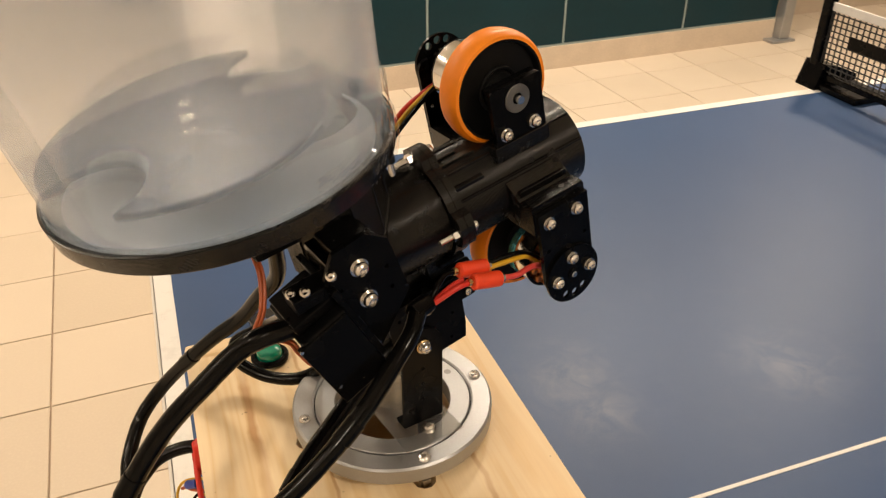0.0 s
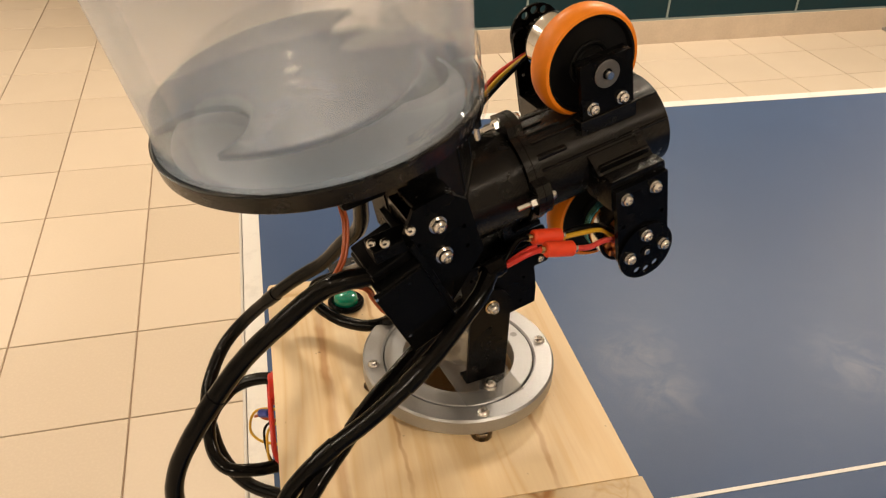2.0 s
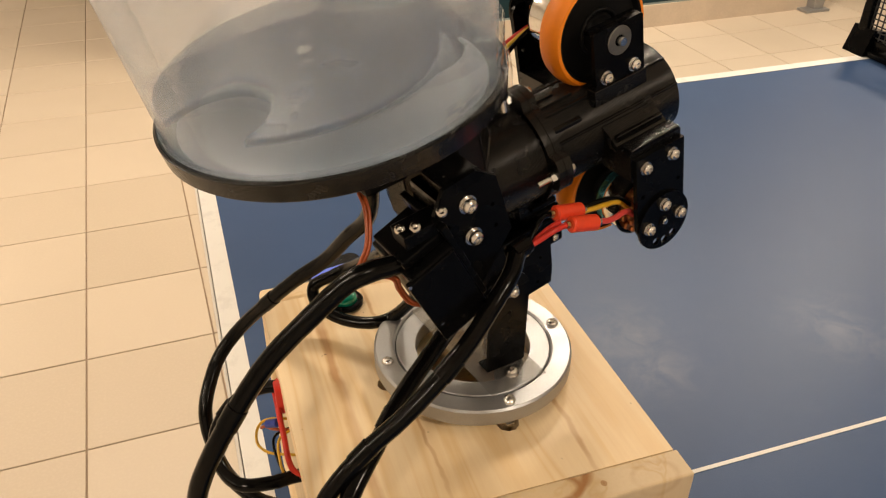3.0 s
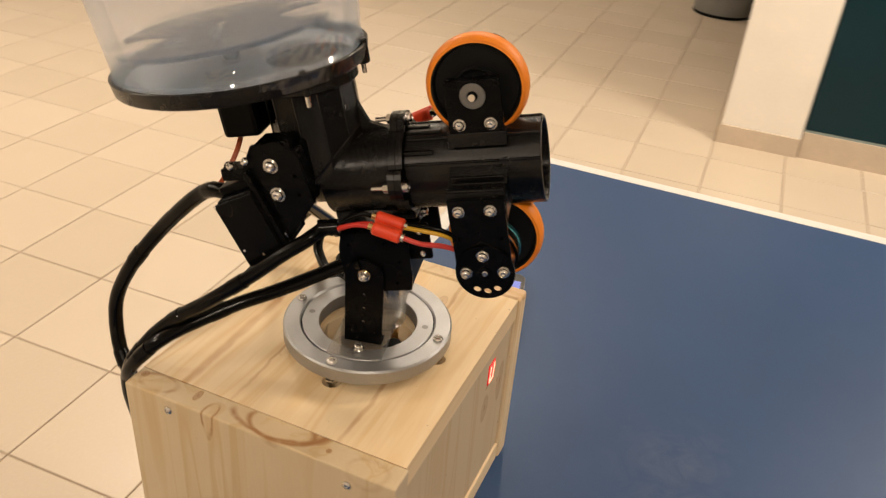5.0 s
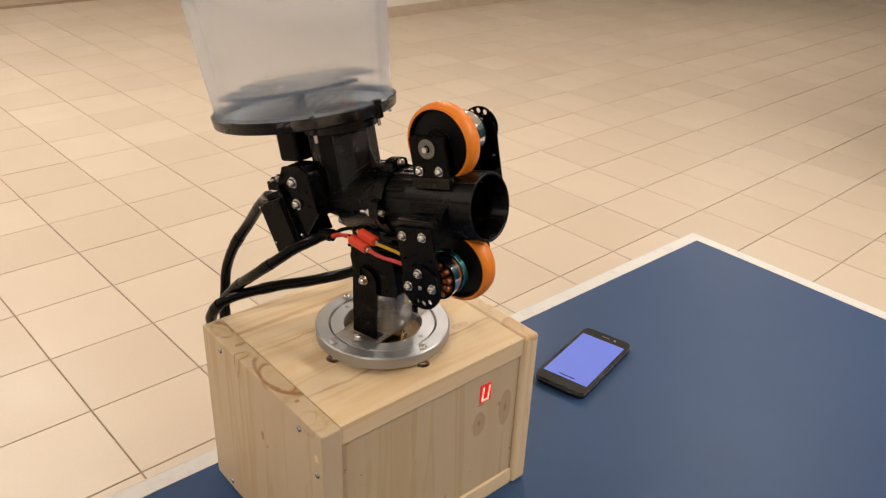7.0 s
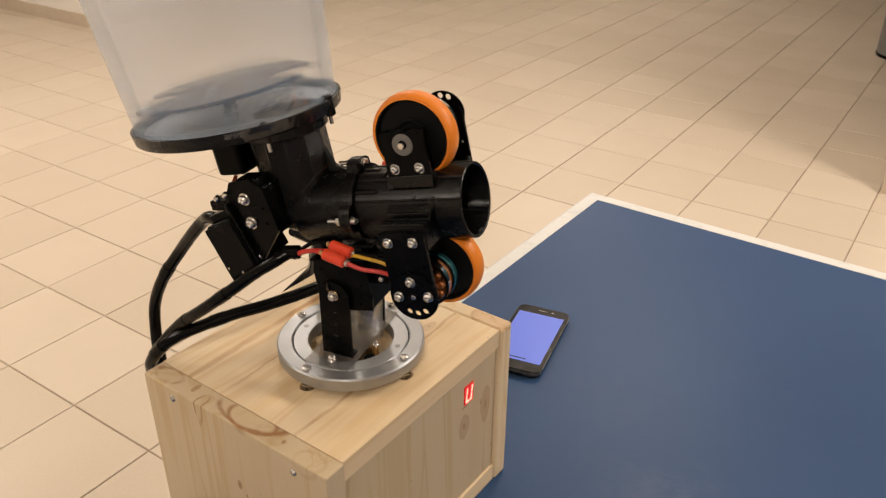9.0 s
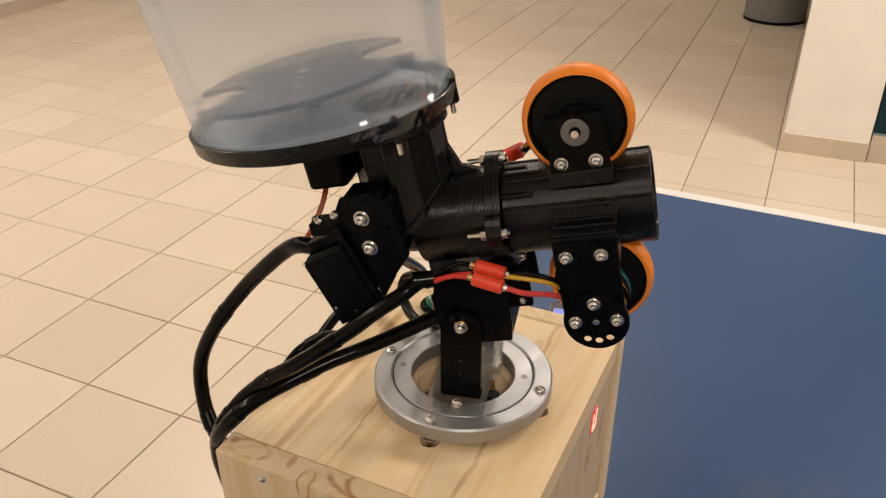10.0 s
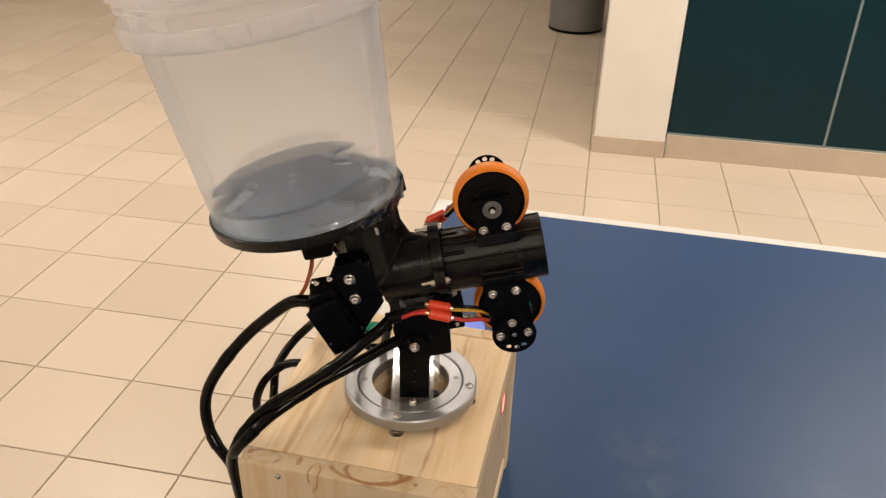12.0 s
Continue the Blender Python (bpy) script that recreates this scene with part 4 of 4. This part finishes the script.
    part("side_plate", sheet([(-11, -2), (-8, -16), (33, -15.5), (35, -5), (36, 18), (20, 27), (-8, 27), (-11, 18)], -26, 2, [(24, -10, 1.0), (28, 6, 1.0), (-4, 20, 1.0), (20, 20, 1.0)]), "black", h)
    part("top_plate", box(mm(-12, -26, 26.2), mm(42, 22, 28.4), 0.0005), "black", h)
    part("stand", box(mm(-10, -20, 28.5), mm(-1, 8, 41), 0.0008), "print", h)
    part("stand", box(mm(22, -20, 28.5), mm(33, 8, 41), 0.0008), "print", h)
    part("stand_foot", box(mm(28, -24, 36), mm(44, 4, 39), 0.0005), "black", h)

    # feeder servo in its own bracket beside the feed tube
    tilt = Matrix.Translation(mm(-46, 0, 57)) @ Matrix.Rotation(radians(-16), 4, "Y")

    def tilted(lo, hi, bevel=0.001):
        bm = box(mm(*lo), mm(*hi), bevel)
        bmesh.ops.transform(bm, matrix=tilt, verts=bm.verts)
        return bm

    part("feeder_servo", tilted((-14, -63.5, -24), (11, -26, 20), 0.0012), "servo", h, "black feeder servo")
    part("feeder_case", tilted((-16.5, -64.5, -25.5), (10.2, -60.8, 18.5), 0.0008), "black", h)
    part("feeder_flange", tilted((10.3, -62, -20), (14, -24, 30), 0.0008), "black", h)
    part("feeder_top", tilted((-12, -58, 20.2), (10.1, -30, 26), 0.001), "servo", h)
    plate_pts = [(-47, 82), (-44, 93), (-37, 104), (-20, 106), (-10, 98), (-6, 66), (-17, 54), (-24, 46), (-34, 36), (-40, 36), (-36, 55)]
    part("feeder_bracket", sheet(plate_pts, -57.5, 2.5, [(-14, 84, 1.2), (-14, 72, 1.2), (-38, 84, 1.0)]), "black", h, "black feeder bracket plate")
    part("feeder_bracket_web", box(mm(-40, -55, 60), mm(-12, -30, 98), 0.001), "print", h)
    part("feeder_bracket_fold", box(mm(-36, -55, 98.2), mm(-16, -36, 104), 0.001), "print", h)
    screw(mm(-27, -57.6, 91.5), (0, -1, 0), h, 0.0037)
    screw(mm(-27, -57.6, 73.2), (0, -1, 0), h, 0.0037)
    for x, y, z in ((-53, -56, 92), (-58, -50, 90), (-41, -60, 96)):
        screw(mm(x, y, z), (-0.3, -0.6, 0.7), h, 0.0026, washer=False)
    part("feeder_tab", box(mm(-60, -57.2, 83), mm(-38, -44, 90.5), 0.0008), "black", h, "black folded bracket tab")
    for x, z in ((-66, 70), (-55, 40), (-43, 37)):
        part("rivet", rod(mm(x, -64.3, z), mm(x, -64.9, z), 0.0009, 10), "steel", h)
    screw(mm(-30, -57.5, 46), (0.2, -1, -0.2), h, 0.0025, washer=False)

    # ring that holds the bucket, with its lugs
    ring = part("bucket_ring", lathe([(66 * MM, 0), (76.4 * MM, 0), (77.4 * MM, 1 * MM), (78.4 * MM, 9 * MM), (77.4 * MM, 9.6 * MM), (75.6 * MM, 9.2 * MM), (75 * MM, 3.4 * MM), (66 * MM, 3 * MM)], mm(-54.5, -4, 135.4), Vector((0.035, 0, 1)), 120), "print_up", h, "black printed bucket ring", True)
    part("ring_floor", lathe([(1e-5, 0.2 * MM), (65.9 * MM, 0.2 * MM), (65.9 * MM, 3.2 * MM), (1e-5, 3.2 * MM)], mm(-54.5, -4, 135.4), Vector((0.035, 0, 1)), 64, False), "print_up", ring, "black ring floor")
    part("collar", hoop(0.031, 0.0273, mm(-13.5, AY, 124), mm(-13.5, AY, 135.5), 56), "print", h, smooth=True)
    for a in (-40, 6, 60, 125):
        c, s = math.cos(radians(a)), math.sin(radians(a))
        lug = part("lug", rod(mm(-54.5 + 75 * c, -4 + 75 * s, 127 + 2.6 * c), mm(-54.5 + 75 * c, -4 + 75 * s, 142 + 2.6 * c), 0.0042 if a in (6, 125) else 0.0022, 16, 0.0008), "print", h, smooth=True)
        part("lug_bolt", rod(mm(-54.5 + 74.5 * c, -4 + 74.5 * s, 121 + 2.6 * c), mm(-54.5 + 74.5 * c, -4 + 74.5 * s, 128 + 2.6 * c), 0.0015, 10), "steel", lug)
    # agitator motor under the ring
    part("agitator_motor", box(mm(-64, -35, 101), mm(-40, -2, 135.2), 0.003), "servo", h, "small black agitator motor")
    # agitator discs inside the bucket
    part("agitator_hub", rod(mm(-61, -3, 141.5), mm(-61, -3, 158.8), 0.005, 24, 0.001), "slate", h, smooth=True)
    rim, pocket, seat = 66.0, 22.5, 55.0
    half = math.degrees(math.asin(pocket / rim))
    outline = []
    for side in (25, 205):
        # round pocket open to the rim, then the rim up to the next pocket
        for k in range(13):
            t = radians(-90 - 180 * k / 12)
            x, y = seat + pocket * math.cos(t), pocket * math.sin(t)
            c, s = math.cos(radians(side)), math.sin(radians(side))
            outline.append((x * c - y * s, x * s + y * c))
        start, end = side + half, side + 180 - half
        for k in range(29):
            t = radians(start + (end - start) * k / 28)
            outline.append((rim * math.cos(t), rim * math.sin(t)))
    bm = bmesh.new()
    low = [bm.verts.new(mm(-61 + x, -3 + y, 159 + 0.015 * x)) for x, y in outline]
    high = [bm.verts.new(mm(-61 + x, -3 + y, 162 + 0.015 * x)) for x, y in outline]
    bm.faces.new(high)
    bm.faces.new(low[::-1])
    for i in range(len(low)):
        j = (i + 1) % len(low)
        bm.faces.new((low[i], low[j], high[j], high[i]))
    part("agitator_disc", bm, "slate", h, "dark slate disc with two ball pockets")
    part("agitator_cap", rod(mm(-61, -3, 162.1), mm(-61, -3, 163.6), 0.0036, 20, 0.0006), "steel", h, "steel hub cap", True)


def bucket():
    base = HEAD @ Matrix.Translation(mm(-54.5, -4, 139.0)) @ Matrix.Rotation(radians(2), 4, "Y")
    b = group_at("plastic_bucket", base, "milky translucent plastic bucket with a lid, held in the black ring", "bucket")
    wall = [(69.6, 0.2), (70, 0.2), (73.4, 1.6), (74.6, 4), (75.2, 12), (86.7, 150), (87.5, 151), (86.1, 152), (85.3, 150), (73.9, 12), (73.2, 4.8), (71.0, 1.9), (69.6, 1.6)]
    part("wall", lathe([(r * MM, z * MM) for r, z in wall], (0, 0, 0), (0, 0, 1), 128), "milky", b, "milky plastic wall", True)
    part("base_rim", lathe([(r * MM, z * MM) for r, z in ((75.1, 6.2), (76.1, 6.2), (76.2, 7.4), (75.3, 8.3))], (0, 0, 0), (0, 0, 1), 128), "milky", b, "milky thick base rim", True)
    # bottom with the round opening over the feed tube
    bm = bmesh.new()
    loops = [[bm.verts.new(mm(cx + r * math.cos(2 * math.pi * k / 64), cy + r * math.sin(2 * math.pi * k / 64), z)) for k in range(64)]
             for cx, cy, r, z in ((0, 0, 69.5, 0.3), (42, 4, 26, 0.3), (42, 4, 26, 1.5), (0, 0, 69.5, 1.5))]
    for p, q in zip(loops, loops[1:] + loops[:1]):
        for k in range(64):
            bm.faces.new((p[k], q[k], q[(k + 1) % 64], p[(k + 1) % 64]))
    part("bottom", bm, "blue_grey", b, "pale plastic bottom with a feed opening")
    skirt = [(87.0, 150.2), (95.0, 150.0), (95.8, 151), (96.4, 164.5), (95.6, 165), (94.6, 164), (93.8, 151.6), (87.2, 151.6)]
    collar = part("collar", lathe([(r * MM, z * MM) for r, z in skirt], (0, 0, 0), (0, 0, 1), 128), "milky_thick", b, "milky plastic collar with short ribs", True)
    for k in range(26):
        a = 2 * math.pi * (k + 0.3 * math.sin(k * 1.7)) / 26
        bm = box(mm(87.6, -0.7, 152), mm(94.4, 0.7, 164), 0.0003)
        bmesh.ops.transform(bm, matrix=Matrix.Rotation(a, 4, "Z"), verts=bm.verts)
        part("rib", bm, "milky_thick", collar)
    neck = [(86.0, 152.2), (87.0, 152.2), (89.2, 173), (94.0, 173.4), (94.6, 175.0), (94.0, 176.6), (90.0, 177), (90.6, 186), (88.6, 186)]
    part("neck", lathe([(r * MM, z * MM) for r, z in neck], (0, 0, 0), (0, 0, 1), 128), "milky_thick", b, "milky plastic neck", True)
    lid = [(1e-5, 189.6), (81, 189.6), (83, 200.2), (94.5, 200.6), (97.0, 199.6), (98.2, 183.0), (96.6, 182.8), (95.4, 198.4), (85.4, 198.8), (83.6, 188.4), (1e-5, 188.4)]
    part("lid", lathe([(r * MM, z * MM) for r, z in lid], (0, 0, 0), (0, 0, 1), 128, False), "milky_thick", b, "milky plastic lid", True)
    # crinkled clear tape over the ring's seam
    for a0, a1, z0, z1, seed in ((-80, -60, 7, 17, 1), (-52, -14, -2, 25, 2), (-60, -48, 2, 14, 3)):
        bm = bmesh.new()
        rows = []
        rnd = random.Random(seed)
        for j in range(8):
            row = []
            for i in range(15):
                a = radians(a0 + (a1 - a0) * i / 14 + (rnd.uniform(-0.8, 0.8) if i in (0, 14) else 0))
                z = z0 + (z1 - z0) * j / 7
                rad = (79.6 if z < 7 else 79.6 - (z - 7) * 0.55 if z < 10 else 77.4 + (z - 10) * 0.08) + rnd.uniform(-0.5, 0.5) * (1.0 if z > 9 else 0.5)
                row.append(bm.verts.new(mm(rad * math.cos(a), rad * math.sin(a), z)))
            rows.append(row)
        for p, q in zip(rows, rows[1:]):
            for i in range(14):
                bm.faces.new((p[i], p[i + 1], q[i + 1], q[i]))
        part("tape", bm, "tape", b, "crinkled clear tape")


M["blue_grey"] = simple("pale_plastic_bottom", (0.52, 0.585, 0.67), 0.35, 0.0, 120, 0.08, 0.0)
M["bead"] = simple("glossy_black_edge", (0.012, 0.012, 0.012), 0.16, 0.0, 300, 0.2, 0.05)
M["slate"] = simple("dark_slate_plastic", (0.007, 0.024, 0.064), 0.22, 0.0, 200, 0.1, 0.0)
pan_bracket()
head()
bucket()


# ---- cables and wires ----
def cable(name, points, r, material, label, ties=()):
    c = part(name, sweep(points, r, 12, 8, 0.02), material, None, "", True)
    tagged(c, label, "cable")
    line = spline(points, 8)
    for k in ties:
        i = max(1, min(len(line) - 2, int(k * (len(line) - 1))))
        d = (line[i + 1] - line[i - 1]).normalized()
        part("tape_wrap", hoop(r * 1.09, r * 0.9, line[i] - d * 0.006, line[i] + d * 0.006, 16, 0.0003), "rubber", c, "black tape wrap", True)
    return c


def cables():
    black = "black sleeved cable looping from the launcher into the box"
    cable("cable", [(0.0920, -0.8320, 1.0670), (0.0810, -0.8335, 1.0660), (0.0710, -0.8325, 1.0638), (0.0600, -0.8295, 1.0570), (0.0440, -0.8285, 1.0425), (0.0196, -0.8270, 1.0170), (-0.0045, -0.8320, 0.9850), (-0.0206, -0.8345, 0.9546), (-0.0243, -0.8366, 0.9284), (-0.0155, -0.8434, 0.9064), (0.0051, -0.8533, 0.8900), (0.0179, -0.8566, 0.8573), (0.0207, -0.8522, 0.8197), (0.0460, -0.8450, 0.8000)], 0.0051, "rubber", black, (0.45, 0.7))
    cable("cable", [(0.1514, -0.8228, 1.0548), (0.1465, -0.8250, 1.0550), (0.1395, -0.8344, 1.0492), (0.1272, -0.8430, 1.0394), (0.1135, -0.8502, 1.0266), (0.0975, -0.8555, 1.0128), (0.0780, -0.8590, 0.9965), (0.0567, -0.8605, 0.9795), (0.0372, -0.8640, 0.9596), (0.0235, -0.8732, 0.9370), (0.0178, -0.8731, 0.9143), (0.0165, -0.8684, 0.8842), (0.0177, -0.8613, 0.8399), (0.0220, -0.8520, 0.8100), (0.0460, -0.8380, 0.8000)], 0.0046, "rubber", black, (0.06, 0.34, 0.5, 0.62))
    cable("cable", [(0.1563, -0.7932, 1.0152), (0.1408, -0.7906, 1.0083), (0.1221, -0.8014, 0.9982), (0.1013, -0.8168, 0.9885), (0.0836, -0.8322, 0.9821), (0.0665, -0.8508, 0.9746), (0.0527, -0.8645, 0.9668), (0.0410, -0.8743, 0.9560), (0.0252, -0.8764, 0.9356), (0.0145, -0.8693, 0.9131), (0.0114, -0.8619, 0.8841), (0.0106, -0.8529, 0.8398), (0.0180, -0.8460, 0.8100), (0.0460, -0.8320, 0.8000)], 0.0048, "rubber", black, (0.35, 0.55))
    cable("cable", [(0.0864, -0.7778, 1.0850), (0.0895, -0.7520, 1.0440), (0.0803, -0.7354, 1.0218), (0.0690, -0.7200, 0.9985), (0.0530, -0.7075, 0.9800), (0.0370, -0.6960, 0.9600), (0.0156, -0.6800, 0.9300), (-0.0016, -0.6813, 0.9103), (-0.0118, -0.6927, 0.8961), (-0.0174, -0.7043, 0.8823), (-0.0166, -0.7144, 0.8649), (-0.0093, -0.7350, 0.8517), (0.0092, -0.7599, 0.8481), (0.0420, -0.7850, 0.8550)], 0.0046, "rubber", black, (0.4,))
    cable("cable", [(0.0420, -0.7460, 0.9200), (0.0258, -0.7330, 0.9194), (0.0040, -0.7280, 0.9098), (-0.0115, -0.7400, 0.8984), (-0.0122, -0.7610, 0.8920), (-0.0030, -0.7790, 0.8900), (0.0150, -0.7840, 0.8900), (0.0320, -0.7830, 0.8895), (0.0460, -0.7850, 0.8870)], 0.0042, "rubber", "black cable from the grommet looping back into the box", (0.3,))
    cable("cable", [at_head(-40, 0, 40), (0.088, -0.712, 0.985), (0.076, -0.700, 0.972), (0.064, -0.694, 0.962), (0.064, -0.700, 0.952), (0.072, -0.708, 0.947), (0.082, -0.717, 0.946), (0.096, -0.727, 0.949), (0.110, -0.731, 0.956), at_head(-22, 12, -4)], 0.0040, "rubber", "black cable curling round the green button")
    # feeder motor leads
    for d in (0.0, 0.0017):
        cable("wire", [(0.0734 + d, -0.8055, 1.0897), (0.0746 + d, -0.8122, 1.0827), (0.0724 + d, -0.8207, 1.0705), (0.0667 + d, -0.8240, 1.0600)], 0.0009, "wire_brown", "thin brown-red motor wire under the bucket ring")
    for d in (0.0, 1.6):
        cable("wire", [(0.0667, -0.8240, 1.0570), at_head(-67 + d, -46, 64), at_head(-63 + d, -40, 50), at_head(-58 + d, -38, 36), at_head(-48 + d, -40, 29)], 0.0009, "wire_brown", "thin brown-red servo wire beside the feeder servo")

    # plugs of the lower motor
    def plug(a, b):
        p = part("bullet_plug", rod(at_head(*a), at_head(*b), 0.0042, 20, 0.0009), "red", None, "", True)
        tagged(p, "red heat-shrunk bullet connector on a motor lead", "connector", "motor plugs")
        d = (at_head(*b) - at_head(*a)).normalized()
        part("pin", rod(at_head(*a) - d * 0.0028, at_head(*a), 0.0020, 12), "brass", p, "gilt pin", True)
        part("pin", rod(at_head(*b), at_head(*b) + d * 0.0020, 0.0024, 12), "steel", p, "", True)

    plug((26.3, -46.6, 49.8), (42.8, -47.4, 43.4))
    plug((27.0, -58.2, 48.9), (43.0, -58.8, 42.0))
    cable("wire", [at_head(24, -46.5, 50.6), at_head(18, -48, 53), at_head(10, -52, 52), at_head(3, -55, 48)], 0.0015, "rubber", "thin black motor lead running to the motor")
    cable("wire", [at_head(24.5, -58, 49.8), at_head(17, -59, 51.5), at_head(9, -58, 50), at_head(3, -56, 47.5)], 0.0015, "wire_red", "thin red motor lead beside the red plugs")
    cable("wire", [at_head(25, -52, 48), at_head(17, -53.5, 49), at_head(9, -55, 48.5), at_head(3, -56, 47)], 0.0015, "wire_red", "thin red motor lead beside the red plugs")
    cable("wire", [at_head(43.5, -46.6, 43.6), at_head(56, -47, 42), at_head(68, -46, 37), at_head(77, -43, 27), at_head(82, -40, 20)], 0.0014, "rubber", "thin black motor lead running to the motor")
    cable("wire", [at_head(43, -48.6, 42.8), at_head(56, -48.5, 39.5), at_head(68, -46, 34), at_head(77, -42, 24), at_head(82, -39, 17)], 0.0014, "wire_yellow", "thin yellow motor lead running to the motor")
    cable("wire", [at_head(44, -58.8, 41.5), at_head(54, -57, 36), at_head(66, -52, 31), at_head(76, -46, 23), at_head(82, -41, 14)], 0.0016, "wire_pink", "thin faded red motor lead running to the lower motor")
    # leads of the upper motor, on the far side
    for k, (mat, label) in enumerate((("wire_red", "thin red motor lead beside the red plugs"), ("wire_yellow", "thin yellow motor lead running to the motor"), ("rubber", "thin black motor lead running to the motor"))):
        cable("wire", [at_head(84, 34 - k, 108), at_head(75, 38 - k * 2, 104), at_head(63, 46 - k * 3, 95 - k), at_head(54, 50 - k * 3, 86 - k), at_head(47, 51 - k * 3, 80 - k)], 0.0014, mat, label)
    for k in range(2):
        plug((30, 53 - k * 8, 73.5 + k), (46.5, 51 - k * 8, 79.5 + k))
    # loose wires behind the box
    cable("wire", [(0.042, -0.770, 0.890), (0.029, -0.764, 0.889), (0.018, -0.752, 0.882), (0.012, -0.742, 0.882), (0.014, -0.736, 0.890), (0.022, -0.738, 0.897), (0.042, -0.745, 0.897)], 0.0009, "wire_yellow", "thin yellow wire hanging out of the box")
    cable("wire", [(0.042, -0.775, 0.880), (0.027, -0.772, 0.880), (0.022, -0.762, 0.885), (0.023, -0.750, 0.893), (0.040, -0.746, 0.895)], 0.0009, "rubber", "thin black wire hanging out of the box")
    cable("wire", [(0.042, -0.780, 0.885), (0.026, -0.778, 0.885), (0.023, -0.768, 0.892), (0.026, -0.758, 0.899), (0.042, -0.752, 0.900)], 0.0009, "wire_yellow", "thin yellow wire hanging out of the box")
    cable("wire", [(0.042, -0.722, 0.915), (0.029, -0.727, 0.916), (0.0275, -0.745, 0.914), (0.0275, -0.765, 0.908), (0.029, -0.782, 0.895), (0.042, -0.788, 0.885)], 0.0018, "wire_red", "red wire running along the back of the box")
    cable("wire", [(0.040, -0.750, 0.893), (0.024, -0.747, 0.896), (0.019, -0.741, 0.894), (0.016, -0.737, 0.890)], 0.0010, "wire_brown", "thin brown wire hanging out of the box")
    p = part("wire_nut", rod((0.026, -0.749, 0.903), (0.020, -0.742, 0.897), 0.0028, 12, 0.0004), "wire_blue", None, "", True)
    tagged(p, "small blue wire nut behind the box", "connector")


cables()


# ---- floor tiles, last ----
def floor_tiles():
    floor = bpy.data.objects["floor"]
    gap = 0.0038

    def tile_mesh(name):
        bm = bmesh.new()
        vs = add_box(bm, (-PITCH_X / 2 + gap / 2, -PITCH_Y / 2 + gap / 2, -0.008), (PITCH_X / 2 - gap / 2, PITCH_Y / 2 - gap / 2, 0.0))
        top = [e for e in bm.edges if all(v.co.z > -0.001 for v in e.verts)]
        bmesh.ops.bevel(bm, geom=top, offset=0.0012, segments=1, affect="EDGES")
        me = bpy.data.meshes.new(name)
        bm.to_mesh(me)
        bm.free()
        me.materials.append(M["tile"])
        return me

    me = tile_mesh("tile")
    co = [v.co.copy() for v in me.vertices]
    faces = [tuple(p.vertices) for p in me.polygons]
    i0, i1 = math.floor((X0 - ORIGIN_X) / PITCH_X), math.ceil((X1 - ORIGIN_X) / PITCH_X)
    j0, j1 = math.floor((Y0 - ORIGIN_Y) / PITCH_Y), math.ceil((Y1 - ORIGIN_Y) / PITCH_Y)
    cells = []
    for i in range(i0, i1):
        for j in range(j0, j1):
            x, y = ORIGIN_X + (i + 0.5) * PITCH_X, ORIGIN_Y + (j + 0.5) * PITCH_Y
            if X0 + 0.15 < x < X1 and Y0 < y < Y1:
                cells.append((math.hypot(x + 1.3, y - 0.7), x, y))
    cells.sort()
    verts, polys = [], []
    rnd = random.Random(5)
    for k, (_, x, y) in enumerate(cells):
        dz = rnd.uniform(-0.0004, 0.0002)
        if k < 300:
            ob = new("tile", me)
            ob.parent = floor
            ob.matrix_basis = pose(x, y, dz)
        else:
            n = len(verts)
            verts += [(v.x + x, v.y + y, v.z + dz) for v in co]
            polys += [tuple(n + q for q in f) for f in faces]
    rest = bpy.data.meshes.new("far_tiles")
    rest.from_pydata(verts, [], polys)
    rest.materials.append(M["tile"])
    ob = new("far_tiles", rest)
    ob.parent = floor
    tagged(ob, kind="stuff")


floor_tiles()
